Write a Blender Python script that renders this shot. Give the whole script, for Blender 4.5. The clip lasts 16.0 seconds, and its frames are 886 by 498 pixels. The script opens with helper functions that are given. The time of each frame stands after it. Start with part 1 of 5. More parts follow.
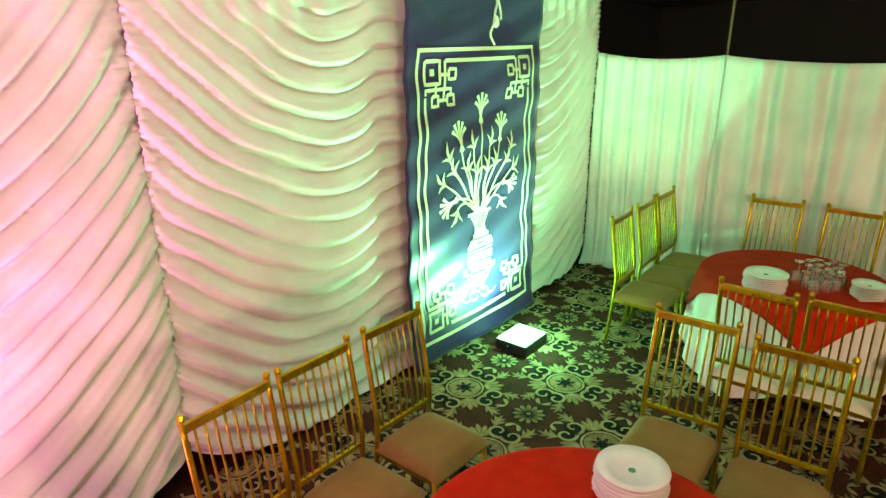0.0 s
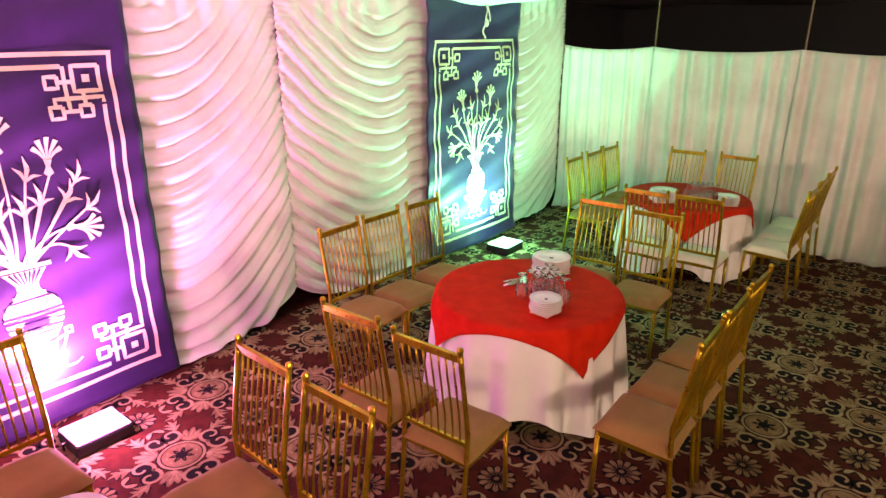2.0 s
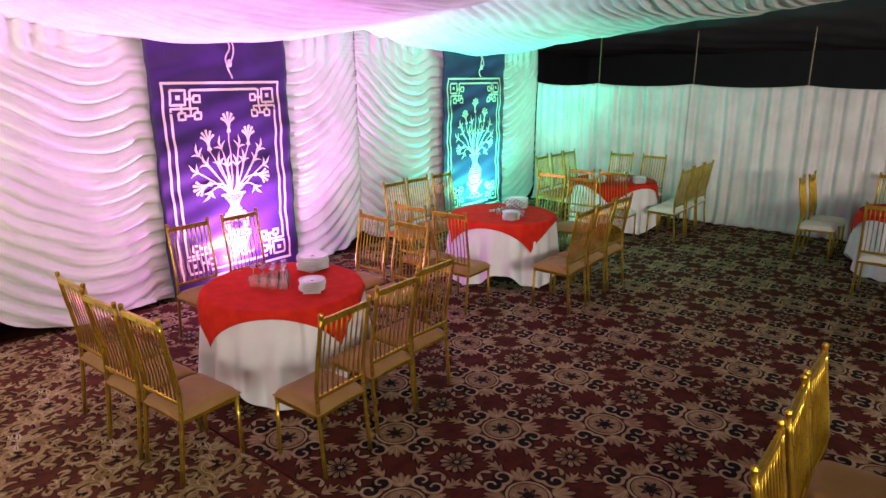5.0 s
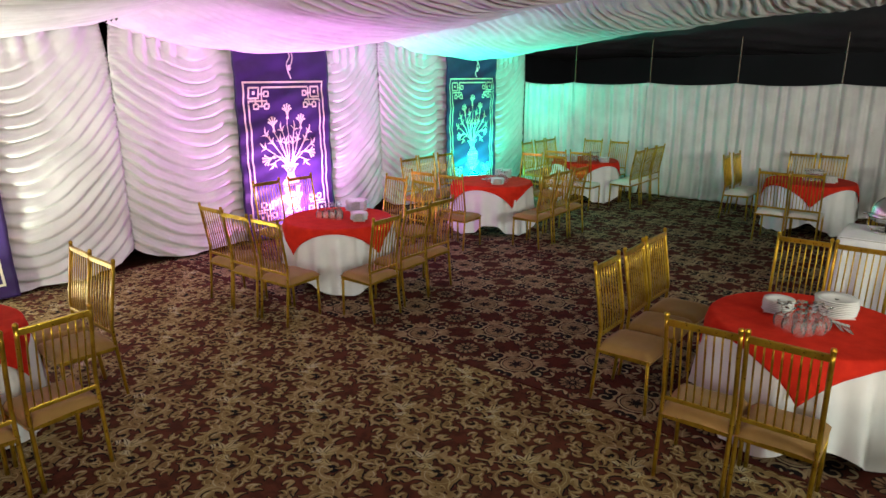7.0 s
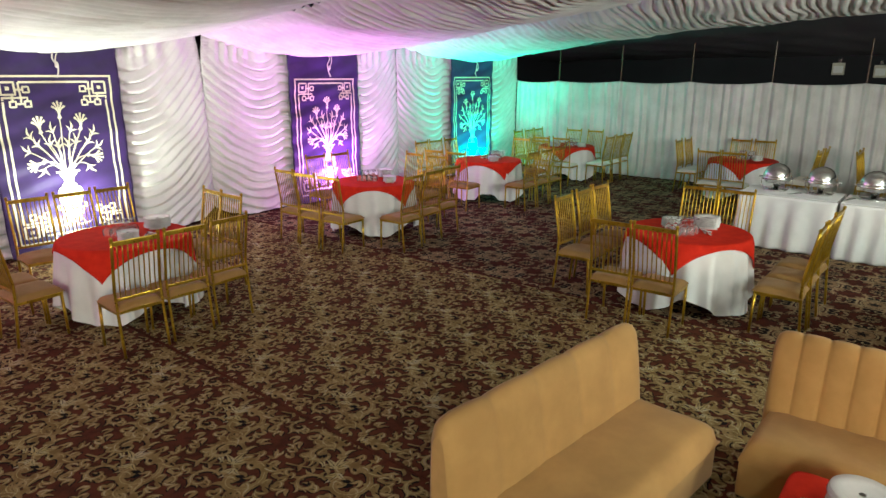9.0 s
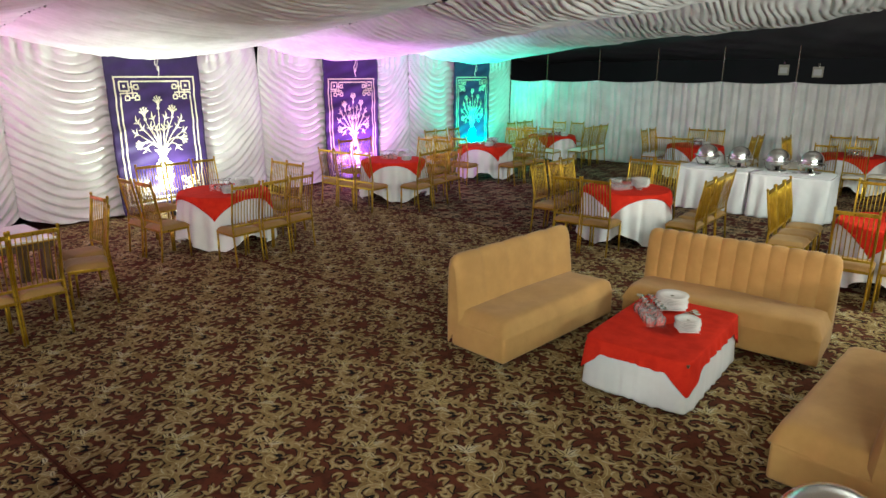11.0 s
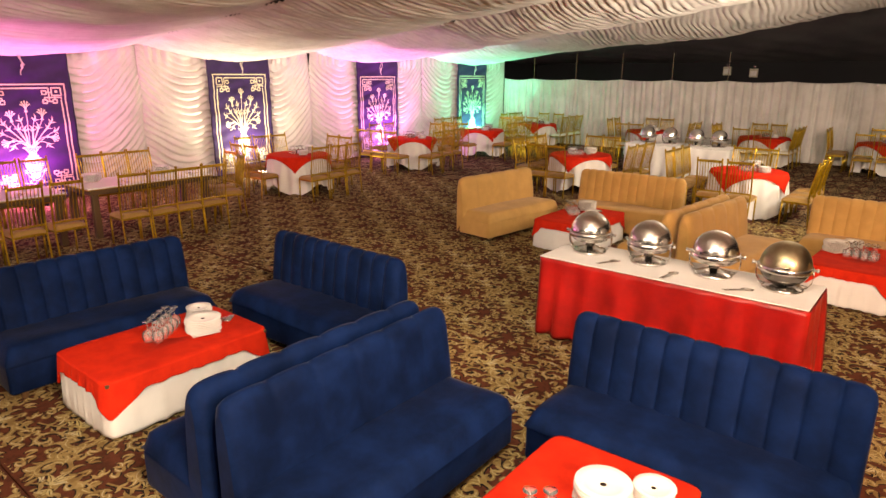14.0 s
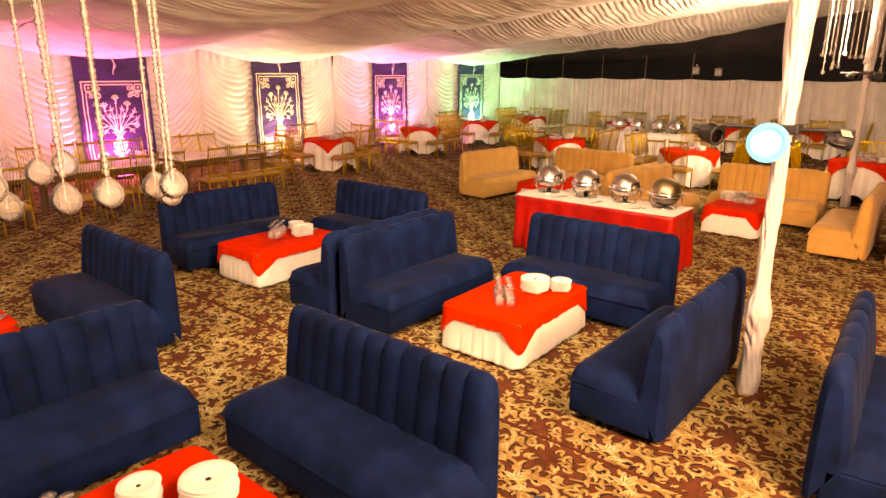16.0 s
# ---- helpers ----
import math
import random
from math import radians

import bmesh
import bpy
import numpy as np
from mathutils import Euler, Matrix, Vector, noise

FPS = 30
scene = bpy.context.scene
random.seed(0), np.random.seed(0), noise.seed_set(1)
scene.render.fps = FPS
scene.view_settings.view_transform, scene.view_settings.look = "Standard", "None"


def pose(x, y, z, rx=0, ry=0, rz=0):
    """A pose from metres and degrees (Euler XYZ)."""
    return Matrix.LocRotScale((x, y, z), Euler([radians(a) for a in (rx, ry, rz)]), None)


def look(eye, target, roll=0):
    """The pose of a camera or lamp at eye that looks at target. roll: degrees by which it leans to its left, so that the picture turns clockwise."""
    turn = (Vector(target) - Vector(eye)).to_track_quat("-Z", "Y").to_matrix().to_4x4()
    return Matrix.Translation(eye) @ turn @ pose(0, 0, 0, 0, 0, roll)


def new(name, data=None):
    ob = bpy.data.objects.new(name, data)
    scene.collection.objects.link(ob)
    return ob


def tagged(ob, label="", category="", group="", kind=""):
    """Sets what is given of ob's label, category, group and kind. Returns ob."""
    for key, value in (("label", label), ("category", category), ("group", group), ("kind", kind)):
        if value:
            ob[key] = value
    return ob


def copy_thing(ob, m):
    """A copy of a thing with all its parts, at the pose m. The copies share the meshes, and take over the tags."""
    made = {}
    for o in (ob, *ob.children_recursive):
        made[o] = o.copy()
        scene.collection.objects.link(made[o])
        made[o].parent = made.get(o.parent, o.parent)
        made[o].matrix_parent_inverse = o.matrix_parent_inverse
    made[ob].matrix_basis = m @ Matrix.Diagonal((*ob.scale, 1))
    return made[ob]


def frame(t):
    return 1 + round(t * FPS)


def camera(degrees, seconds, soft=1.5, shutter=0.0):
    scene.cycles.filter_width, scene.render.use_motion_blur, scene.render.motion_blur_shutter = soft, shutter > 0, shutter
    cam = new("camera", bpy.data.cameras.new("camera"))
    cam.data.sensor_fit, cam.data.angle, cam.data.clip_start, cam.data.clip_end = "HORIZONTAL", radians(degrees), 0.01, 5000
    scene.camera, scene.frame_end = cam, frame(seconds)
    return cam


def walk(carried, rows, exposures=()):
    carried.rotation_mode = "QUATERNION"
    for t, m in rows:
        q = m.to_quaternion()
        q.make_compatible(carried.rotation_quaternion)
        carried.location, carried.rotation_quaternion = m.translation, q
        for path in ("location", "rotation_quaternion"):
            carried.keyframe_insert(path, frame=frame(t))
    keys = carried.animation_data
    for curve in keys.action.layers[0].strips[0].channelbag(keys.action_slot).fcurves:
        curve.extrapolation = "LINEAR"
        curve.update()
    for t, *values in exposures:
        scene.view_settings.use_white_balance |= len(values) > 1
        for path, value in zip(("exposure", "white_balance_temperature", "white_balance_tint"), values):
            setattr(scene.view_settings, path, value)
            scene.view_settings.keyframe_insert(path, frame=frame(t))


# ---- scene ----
cam = camera(70, 16.0)
PATH = [
    (0, (-1.831, 1.047, 2.396), (-3.015, 2.524, 1.749), 0.0),
    (0.5, (-1.454, 0.616, 2.426), (-2.645, 2.081, 1.766), 0.2),
    (1, (-1.114, 0.157, 2.435), (-2.305, 1.621, 1.774), 0.1),
    (1.5, (-0.776, -0.298, 2.405), (-1.967, 1.169, 1.75), 0.0),
    (2, (-0.461, -0.796, 2.419), (-1.64, 0.678, 1.759), 0.2),
    (2.5, (-0.081, -1.241, 2.433), (-1.266, 0.228, 1.771), 0.3),
    (3, (0.248, -1.707, 2.426), (-0.945, -0.218, 1.825), 0.4),
    (3.5, (0.639, -2.144, 2.412), (-0.576, -0.652, 1.867), -0.0),
    (4, (0.922, -2.64, 2.385), (-0.282, -1.136, 1.849), 0.2),
    (6.5, (2.866, -4.969, 2.359), (1.637, -3.483, 1.829), -0.1),
    (7, (3.193, -5.493, 2.363), (1.971, -4.002, 1.833), -0.1),
    (7.5, (3.519, -6.019, 2.363), (2.302, -4.524, 1.832), -0.2),
    (8, (3.912, -6.575, 2.364), (2.696, -5.079, 1.832), -0.2),
    (8.5, (4.288, -6.992, 2.321), (3.067, -5.497, 1.796), -0.0),
    (9, (4.677, -7.591, 2.359), (3.462, -6.094, 1.827), 0.1),
    (11.5, (6.729, -10.314, 2.394), (5.513, -8.82, 1.859), 0.1),
    (12, (7.142, -10.887, 2.389), (5.927, -9.392, 1.854), 0.2),
    (12.5, (7.593, -11.429, 2.374), (6.373, -9.936, 1.842), 0.1),
    (13, (7.964, -11.963, 2.392), (6.748, -10.468, 1.858), 0.2),
    (13.5, (8.37, -12.488, 2.381), (7.153, -10.993, 1.848), 0.3),
    (14, (8.785, -13.055, 2.387), (7.569, -11.56, 1.851), 0.3),
    (14.5, (9.209, -13.623, 2.39), (7.994, -12.128, 1.852), 0.2),
    (15, (9.649, -14.201, 2.376), (8.433, -12.706, 1.84), 0.2),
    (15.5, (10.102, -14.798, 2.377), (8.887, -13.303, 1.841), 0.3),
    (16, (10.637, -15.51, 2.398), (9.422, -14.015, 1.859), 0.3),
]
EXPOSURES = [
    (0.0, 0.12, 13000, 14), (0.5, 0.17, 12800, 19), (1.0, 0.22, 11400, 24), (2.0, 0.26, 10400, 28), (3.5, 0.24, 7300, 17), (5.0, 0.18, 6500, 6), (7.0, 0.02, 6200, -8),
    (9.0, 0.06, 6000, -12), (11.5, 0.10, 5800, -12), (12.5, 0.12, 5900, -11), (13.0, 0.14, 6300, -12), (13.5, 0.16, 9000, 8), (14.5, 0.20, 8600, 14), (15.2, 0.19, 10200, 13),
    (15.5, 0.28, 11400, 15), (16.0, 0.36, 16500, 30),
]
walk(cam, [(t, look(eye, target, roll)) for t, eye, target, roll in PATH], EXPOSURES)

# ---------- light ----------
world = bpy.data.worlds.new("night")
scene.world = world
world.use_nodes = True
world.node_tree.nodes["Background"].inputs[0].default_value = (0.5, 0.55, 0.7, 1)
world.node_tree.nodes["Background"].inputs[1].default_value = 0.01


def lamp(name, kind, place, target, power, colour, size=0.3, cone=120.0, blend=0.6):
    data = bpy.data.lights.new(name, kind)
    data.energy, data.color = power, colour
    if kind == "AREA":
        data.size = size
    if kind == "SPOT":
        data.spot_size, data.spot_blend, data.shadow_soft_size = radians(cone), blend, size
    ob = new(name, data)
    ob.matrix_world = look(place, target)
    return ob


WALL, FENCE = -4.62, 7.14
BAYS = [4.93, 0.38, -4.19, -8.72]
FLOODS = [
    ((-4.22, 5.03), (0.07, 1.0, 0.66), 720),
    ((-4.22, 0.46), (0.92, 0.28, 1.0), 820),
    ((-4.12, -4.19), (1.0, 0.95, 0.82), 480),
    ((-4.15, -8.95), (1.0, 0.20, 0.80), 640),
    # last flood is unseen, added beyond the four banners of BAYS
    ((-4.15, -13.4), (1.0, 0.45, 0.75), 700),
]
for (fx, fy), colour, power in FLOODS:
    lamp("flood_beam", "SPOT", (fx, fy, 0.20), (WALL + 0.12, fy, 2.0), 1.05 * power, colour, 0.08, 148.0, 1.0)
    lamp("flood_spill", "POINT", (fx + 0.10, fy, 0.32), (fx, fy, 1.0), 0.055 * power, colour)
# added fill for stage lamps: two beside wrapped posts, two unseen behind the walk
lamp("stage_fill", "AREA", (8.3, -12.0, 3.6), (0.0, -6.0, 1.0), 165, (1.0, 0.96, 0.90), 0.6)
lamp("stage_fill", "AREA", (8.9, -2.3, 3.5), (-3.5, 4.0, 2.8), 65, (1.0, 0.97, 0.92), 0.6)
lamp("stage_fill", "AREA", (6.0, -17.5, 3.7), (-2.0, -5.0, 1.0), 290, (1.0, 0.96, 0.90), 0.8)
lamp("stage_fill", "AREA", (12.2, -14.0, 3.9), (5.0, -7.0, 0.0), 265, (1.0, 0.96, 0.90), 0.8)
# unseen lamps added to brighten the ceiling; no fixtures are built for them
lamp("ceiling_fill", "AREA", (12.6, -13.2, 2.7), (3.5, -5.0, 4.6), 480, (1.0, 0.64, 0.50), 0.6)
lamp("ceiling_fill", "AREA", (8.9, -2.1, 2.7), (1.0, 1.5, 4.8), 175, (1.0, 0.94, 0.88), 0.5)
lamp("ceiling_fill", "SPOT", (8.9, -2.1, 2.6), (2.0, 1.0, 5.2), 1000, (1.0, 0.94, 0.88), 0.3, 96.0, 1.0)

# ---------- materials ----------


class Nodes:
    """A short way to write node trees: values are sockets or numbers."""

    def __init__(self, name):
        self.mat = bpy.data.materials.new(name)
        self.mat.use_nodes = True
        self.tree = self.mat.node_tree
        self.bsdf = self.tree.nodes["Principled BSDF"]

    def put(self, socket, value):
        if isinstance(value, bpy.types.NodeSocket):
            self.tree.links.new(value, socket)
        elif isinstance(value, tuple) and len(value) == 3 and socket.type == "RGBA":
            socket.default_value = (*value, 1)
        else:
            socket.default_value = value

    def math(self, op, a, b=0.0, c=0.0):
        n = self.tree.nodes.new("ShaderNodeMath")
        n.operation = op
        for s, v in zip(n.inputs, (a, b, c)):
            self.put(s, v)
        return n.outputs[0]

    def mix(self, fac, a, b, blend="MIX"):
        n = self.tree.nodes.new("ShaderNodeMix")
        n.data_type, n.blend_type = "RGBA", blend
        self.put(n.inputs["Factor"], fac)
        self.put(n.inputs[6], a)
        self.put(n.inputs[7], b)
        return n.outputs[2]

    def coords(self, which="Object"):
        return self.tree.nodes.new("ShaderNodeTexCoord").outputs[which]

    def split(self, v):
        n = self.tree.nodes.new("ShaderNodeSeparateXYZ")
        self.put(n.inputs[0], v)
        return n.outputs

    def join(self, x, y, z=0.0):
        n = self.tree.nodes.new("ShaderNodeCombineXYZ")
        for s, v in zip(n.inputs, (x, y, z)):
            self.put(s, v)
        return n.outputs[0]

    def vec(self, op, a, b=(0, 0, 0), scale=1.0):
        n = self.tree.nodes.new("ShaderNodeVectorMath")
        n.operation = op
        self.put(n.inputs[0], a)
        self.put(n.inputs[1], b)
        if op == "SCALE":
            self.put(n.inputs[3], scale)
        return n.outputs[1] if op in ("LENGTH", "DISTANCE") else n.outputs[0]

    def noise(self, scale, detail=3.0, rough=0.55, vector=None, warp=0.0):
        n = self.tree.nodes.new("ShaderNodeTexNoise")
        n.inputs["Scale"].default_value, n.inputs["Detail"].default_value = scale, detail
        n.inputs["Roughness"].default_value, n.inputs["Distortion"].default_value = rough, warp
        if vector is not None:
            self.put(n.inputs["Vector"], vector)
        return n

    def ramp(self, fac, lo, hi):
        n = self.tree.nodes.new("ShaderNodeMapRange")
        n.interpolation_type = "SMOOTHSTEP"
        self.put(n.inputs[0], fac)
        n.inputs[1].default_value, n.inputs[2].default_value = lo, hi
        return n.outputs[0]

    def bump(self, height, strength=0.3, distance=0.01):
        n = self.tree.nodes.new("ShaderNodeBump")
        n.inputs["Strength"].default_value, n.inputs["Distance"].default_value = strength, distance
        self.put(n.inputs["Height"], height)
        self.put(self.bsdf.inputs["Normal"], n.outputs[0])

    def set(self, **values):
        for key, value in values.items():
            self.put(self.bsdf.inputs[key.replace("_", " ")], value)
        return self


def cloth(name, colour, dark, rough=0.8, sheen=0.3, weave=260.0, blotch=2.5, shine=0.3):
    m = Nodes(name)
    co = m.coords()
    big = m.ramp(m.noise(blotch, 4.0, 0.6, co).outputs[0], 0.3, 0.7)
    fine = m.noise(weave, 2.0, 0.6, co).outputs[0]
    base = m.mix(big, dark, colour)
    m.set(Base_Color=m.mix(m.math("MULTIPLY", fine, 0.18), base, dark), Roughness=rough, Sheen_Weight=sheen, Specular_IOR_Level=shine)
    m.bump(m.math("ADD", m.math("MULTIPLY", fine, 0.3), m.noise(18.0, 3.0, 0.6, co).outputs[0]), 0.25, 0.006)
    return m.mat


def metal(name, colour, dark, rough=0.28, scratch=60.0, pure=1.0):
    m = Nodes(name)
    co = m.coords()
    n = m.noise(scratch, 4.0, 0.6, co).outputs[0]
    m.set(Base_Color=m.mix(m.ramp(m.noise(9.0, 3.0, 0.6, co).outputs[0], 0.35, 0.7), dark, colour), Metallic=pure,
          Roughness=m.math("ADD", rough - 0.08, m.math("MULTIPLY", n, 0.2)))
    return m.mat


def plain(name, colour, rough=0.5, metallic=0.0, glow=None, power=0.0):
    m = Nodes(name)
    co = m.coords()
    m.set(Base_Color=m.mix(m.math("MULTIPLY", m.noise(30.0, 3.0, 0.6, co).outputs[0], 0.35), colour, tuple(0.7 * c for c in colour)),
          Roughness=rough, Metallic=metallic)
    if glow:
        m.set(Emission_Color=glow, Emission_Strength=power)
    return m.mat


DRAPE = cloth("white_satin_drape", (0.74, 0.72, 0.70), (0.64, 0.62, 0.60), 0.55, 0.15, 220.0)
ROOF_CLOTH = cloth("white_roof_drape", (0.74, 0.72, 0.70), (0.60, 0.58, 0.56), 0.6, 0.15, 220.0)
FENCE_CLOTH = cloth("offwhite_curtain_cloth", (0.72, 0.71, 0.69), (0.56, 0.55, 0.53), 0.7, 0.15, 220.0, 1.6)
WHITE_CLOTH = cloth("white_tablecloth_fabric", (0.78, 0.77, 0.76), (0.68, 0.67, 0.66), 0.75, 0.2)
RED_CLOTH = cloth("red_overlay_fabric", (0.62, 0.028, 0.012), (0.50, 0.018, 0.009), 0.8, 0.0, 260.0, 9.0, 0.10)
RED_SATIN = cloth("red_satin_skirt", (0.42, 0.013, 0.012), (0.27, 0.008, 0.009), 0.30, 0.0, 260.0, 5.0, 0.5)
BANNER = cloth("dark_purple_satin", (0.034, 0.014, 0.090), (0.022, 0.010, 0.060), 0.42, 0.1)
CREAM = cloth("cream_print", (0.72, 0.66, 0.50), (0.60, 0.54, 0.40), 0.7, 0.1)
BLUE_VELVET = cloth("navy_velvet", (0.0028, 0.014, 0.064), (0.0012, 0.006, 0.026), 0.75, 0.10, 300.0, 4.0, 0.06)
BLUE_VELVET.node_tree.nodes["Principled BSDF"].inputs["Sheen Tint"].default_value = (0.55, 0.55, 0.62, 1)
BLUE_VELVET.node_tree.nodes["Principled BSDF"].inputs["Sheen Roughness"].default_value = 0.30
TAN_VELVET = cloth("tan_velvet", (0.52, 0.30, 0.10), (0.42, 0.235, 0.075), 0.75, 0.12, 300.0, 3.5)
TAN_SEAT = cloth("tan_seat_velvet", (0.34, 0.20, 0.062), (0.24, 0.135, 0.04), 0.85, 0.1)
CREAM_SEAT = cloth("cream_seat_cover", (0.70, 0.66, 0.56), (0.58, 0.54, 0.45), 0.8, 0.3)
TARP = cloth("dark_tarpaulin", (0.135, 0.130, 0.138), (0.090, 0.087, 0.094), 0.6, 0.0, 90.0, 0.8)
BLACK_TARP = cloth("black_tarpaulin", (0.012, 0.012, 0.016), (0.008, 0.008, 0.011), 0.7, 0.0, 90.0, 0.8)
GOLD = metal("gold_painted_metal", (0.58, 0.39, 0.040), (0.40, 0.25, 0.024), 0.28, 60.0, 0.85)
STEEL = metal("polished_steel", (0.80, 0.79, 0.77), (0.70, 0.69, 0.67), 0.19)
DARK_STEEL = metal("tarnished_steel", (0.24, 0.23, 0.21), (0.16, 0.15, 0.14), 0.2)
OLIVE_STEEL = metal("dull_brown_gold_steel", (0.46, 0.40, 0.27), (0.36, 0.30, 0.19), 0.34)
CHINA = plain("white_china", (0.82, 0.81, 0.79), 0.15)
NAPKIN = cloth("pink_napkin", (0.78, 0.60, 0.58), (0.70, 0.52, 0.50), 0.9, 0.1)
BLACK = plain("black_plastic", (0.010, 0.010, 0.013), 0.6)
WOOD = plain("dark_wood", (0.10, 0.055, 0.025), 0.4)
ROPE = cloth("white_rope", (0.72, 0.68, 0.62), (0.55, 0.50, 0.45), 0.9, 0.1)
BOX_PAINT = plain("beige_box_paint", (0.55, 0.52, 0.42), 0.5)
SATIN = cloth("white_satin_wrap", (0.56, 0.52, 0.53), (0.40, 0.37, 0.38), 0.32, 0.1)


def glass_material(name, colour, haze, index):
    """Thin clear glass: mostly see-through, mirror-like towards its edges, with a little haze."""
    mat = bpy.data.materials.new(name)
    mat.use_nodes = True
    t = mat.node_tree
    t.nodes.clear()
    out, clear, gloss, diff = (t.nodes.new(k) for k in ("ShaderNodeOutputMaterial", "ShaderNodeBsdfTransparent", "ShaderNodeBsdfGlossy", "ShaderNodeBsdfDiffuse"))
    fresnel, a, b = t.nodes.new("ShaderNodeFresnel"), t.nodes.new("ShaderNodeMixShader"), t.nodes.new("ShaderNodeMixShader")
    fresnel.inputs["IOR"].default_value = index
    gloss.inputs["Roughness"].default_value = 0.06
    diff.inputs["Color"].default_value = (*colour, 1)
    a.inputs[0].default_value = haze
    t.links.new(clear.outputs[0], a.inputs[1])
    t.links.new(diff.outputs[0], a.inputs[2])
    t.links.new(fresnel.outputs[0], b.inputs[0])
    t.links.new(a.outputs[0], b.inputs[1])
    t.links.new(gloss.outputs[0], b.inputs[2])
    t.links.new(b.outputs[0], out.inputs[0])
    return mat


BEAD = glass_material("crystal_bead", (0.96, 0.94, 0.92), 0.20, 1.36)
GLASS = glass_material("clear_glass", (0.95, 0.96, 0.97), 0.10, 1.30)


def pile(name, tones, deep):
    """Carpet pile in tones that change from stroke to stroke, with fuzz and wear."""
    m = Nodes(name)
    co = m.coords()
    geo = m.tree.nodes.new("ShaderNodeNewGeometry")
    col = m.mix(m.ramp(geo.outputs["Random Per Island"], 0.35, 0.65), tones[0], tones[1])
    col = m.mix(m.ramp(m.noise(9.0, 3.0, 0.6, co).outputs[0], 0.42, 0.62), col, tones[2])
    fuzz = m.noise(240.0, 2.0, 0.6, co).outputs[0]
    worn = m.ramp(m.noise(0.9, 4.0, 0.65, co).outputs[0], 0.35, 0.75)
    col = m.mix(m.math("MULTIPLY", fuzz, 0.25), col, deep)
    col = m.mix(m.math("MULTIPLY", worn, 0.06), col, (0.10, 0.06, 0.035))
    m.set(Base_Color=col, Roughness=0.95, Specular_IOR_Level=0.08)
    m.bump(fuzz, 0.4, 0.006)
    return m.mat


SCROLL = pile("brown_carpet_pile", ((0.118, 0.036, 0.020), (0.118, 0.036, 0.020), (0.075, 0.024, 0.014)), (0.025, 0.010, 0.006))
PILE_DARK = pile("black_carpet_pile", ((0.010, 0.009, 0.010), (0.018, 0.012, 0.010), (0.010, 0.009, 0.010)), (0.006, 0.005, 0.005))
PILE_TAN = pile("tan_carpet_pile", ((0.30, 0.215, 0.088), (0.37, 0.275, 0.125), (0.22, 0.145, 0.058)), (0.10, 0.06, 0.03))
PILE_CREAM = pile("cream_carpet_pile", ((0.56, 0.50, 0.33), (0.50, 0.42, 0.22), (0.45, 0.36, 0.15)), (0.18, 0.13, 0.08))
MEDALLION = pile("red_brown_carpet_pile", ((0.105, 0.026, 0.017), (0.090, 0.021, 0.014), (0.060, 0.015, 0.011)), (0.02, 0.008, 0.006))
MED_DARK = pile("black_medallion_pile", ((0.012, 0.010, 0.012), (0.020, 0.013, 0.012), (0.012, 0.010, 0.012)), (0.006, 0.005, 0.005))
MED_TAN = pile("beige_medallion_pile", ((0.29, 0.195, 0.105), (0.34, 0.225, 0.125), (0.22, 0.135, 0.070)), (0.08, 0.05, 0.03))
MED_CREAM = pile("cream_medallion_pile", ((0.42, 0.32, 0.19), (0.38, 0.28, 0.16), (0.31, 0.22, 0.12)), (0.14, 0.09, 0.05))

# ---------- building helpers ----------


def mesh_object(name, data, material, parent=None, label="", smooth=True):
    data.materials.clear()
    data.materials.append(material)
    if smooth:
        for p in data.polygons:
            p.use_smooth = True
    ob = new(name, data)
    if parent is not None:
        ob.parent = parent
    if label:
        ob["label"] = label
    return ob


def part(name, bm, material, parent=None, label="", smooth=False):
    data = bpy.data.meshes.new(name)
    bm.to_mesh(data)
    bm.free()
    return mesh_object(name, data, material, parent, label, smooth)


def sheet(name, P, material, parent=None, label="", wrap=False, thick=0.0):
    """A smooth sheet through a grid of points P[i, j]."""
    P = np.asarray(P, dtype=float)
    a, b = P.shape[:2]
    idx = np.arange(a * b).reshape(a, b)
    if wrap:
        idx = np.vstack([idx, idx[:1]])
    q = np.stack([idx[:-1, :-1], idx[1:, :-1], idx[1:, 1:], idx[:-1, 1:]], -1).reshape(-1, 4)
    data = bpy.data.meshes.new(name)
    data.from_pydata(P.reshape(-1, 3).tolist(), [], q.tolist())
    ob = mesh_object(name, data, material, parent, label)
    if thick:
        mod = ob.modifiers.new("thickness", "SOLIDIFY")
        mod.thickness, mod.offset = thick, 0
    return ob


def add_box(bm, lo, hi, bevel=0.0, segments=2):
    made = bmesh.ops.create_cube(bm, size=1.0, matrix=Matrix.Translation([(a + b) / 2 for a, b in zip(lo, hi)]) @ Matrix.Diagonal((*[b - a for a, b in zip(lo, hi)], 1)))
    if bevel:
        edges = list({e for v in made["verts"] for e in v.link_edges})
        bmesh.ops.bevel(bm, geom=edges, offset=bevel, segments=segments, profile=0.6, affect="EDGES")
    return bm


def box(lo, hi, bevel=0.0, segments=2):
    return add_box(bmesh.new(), lo, hi, bevel, segments)


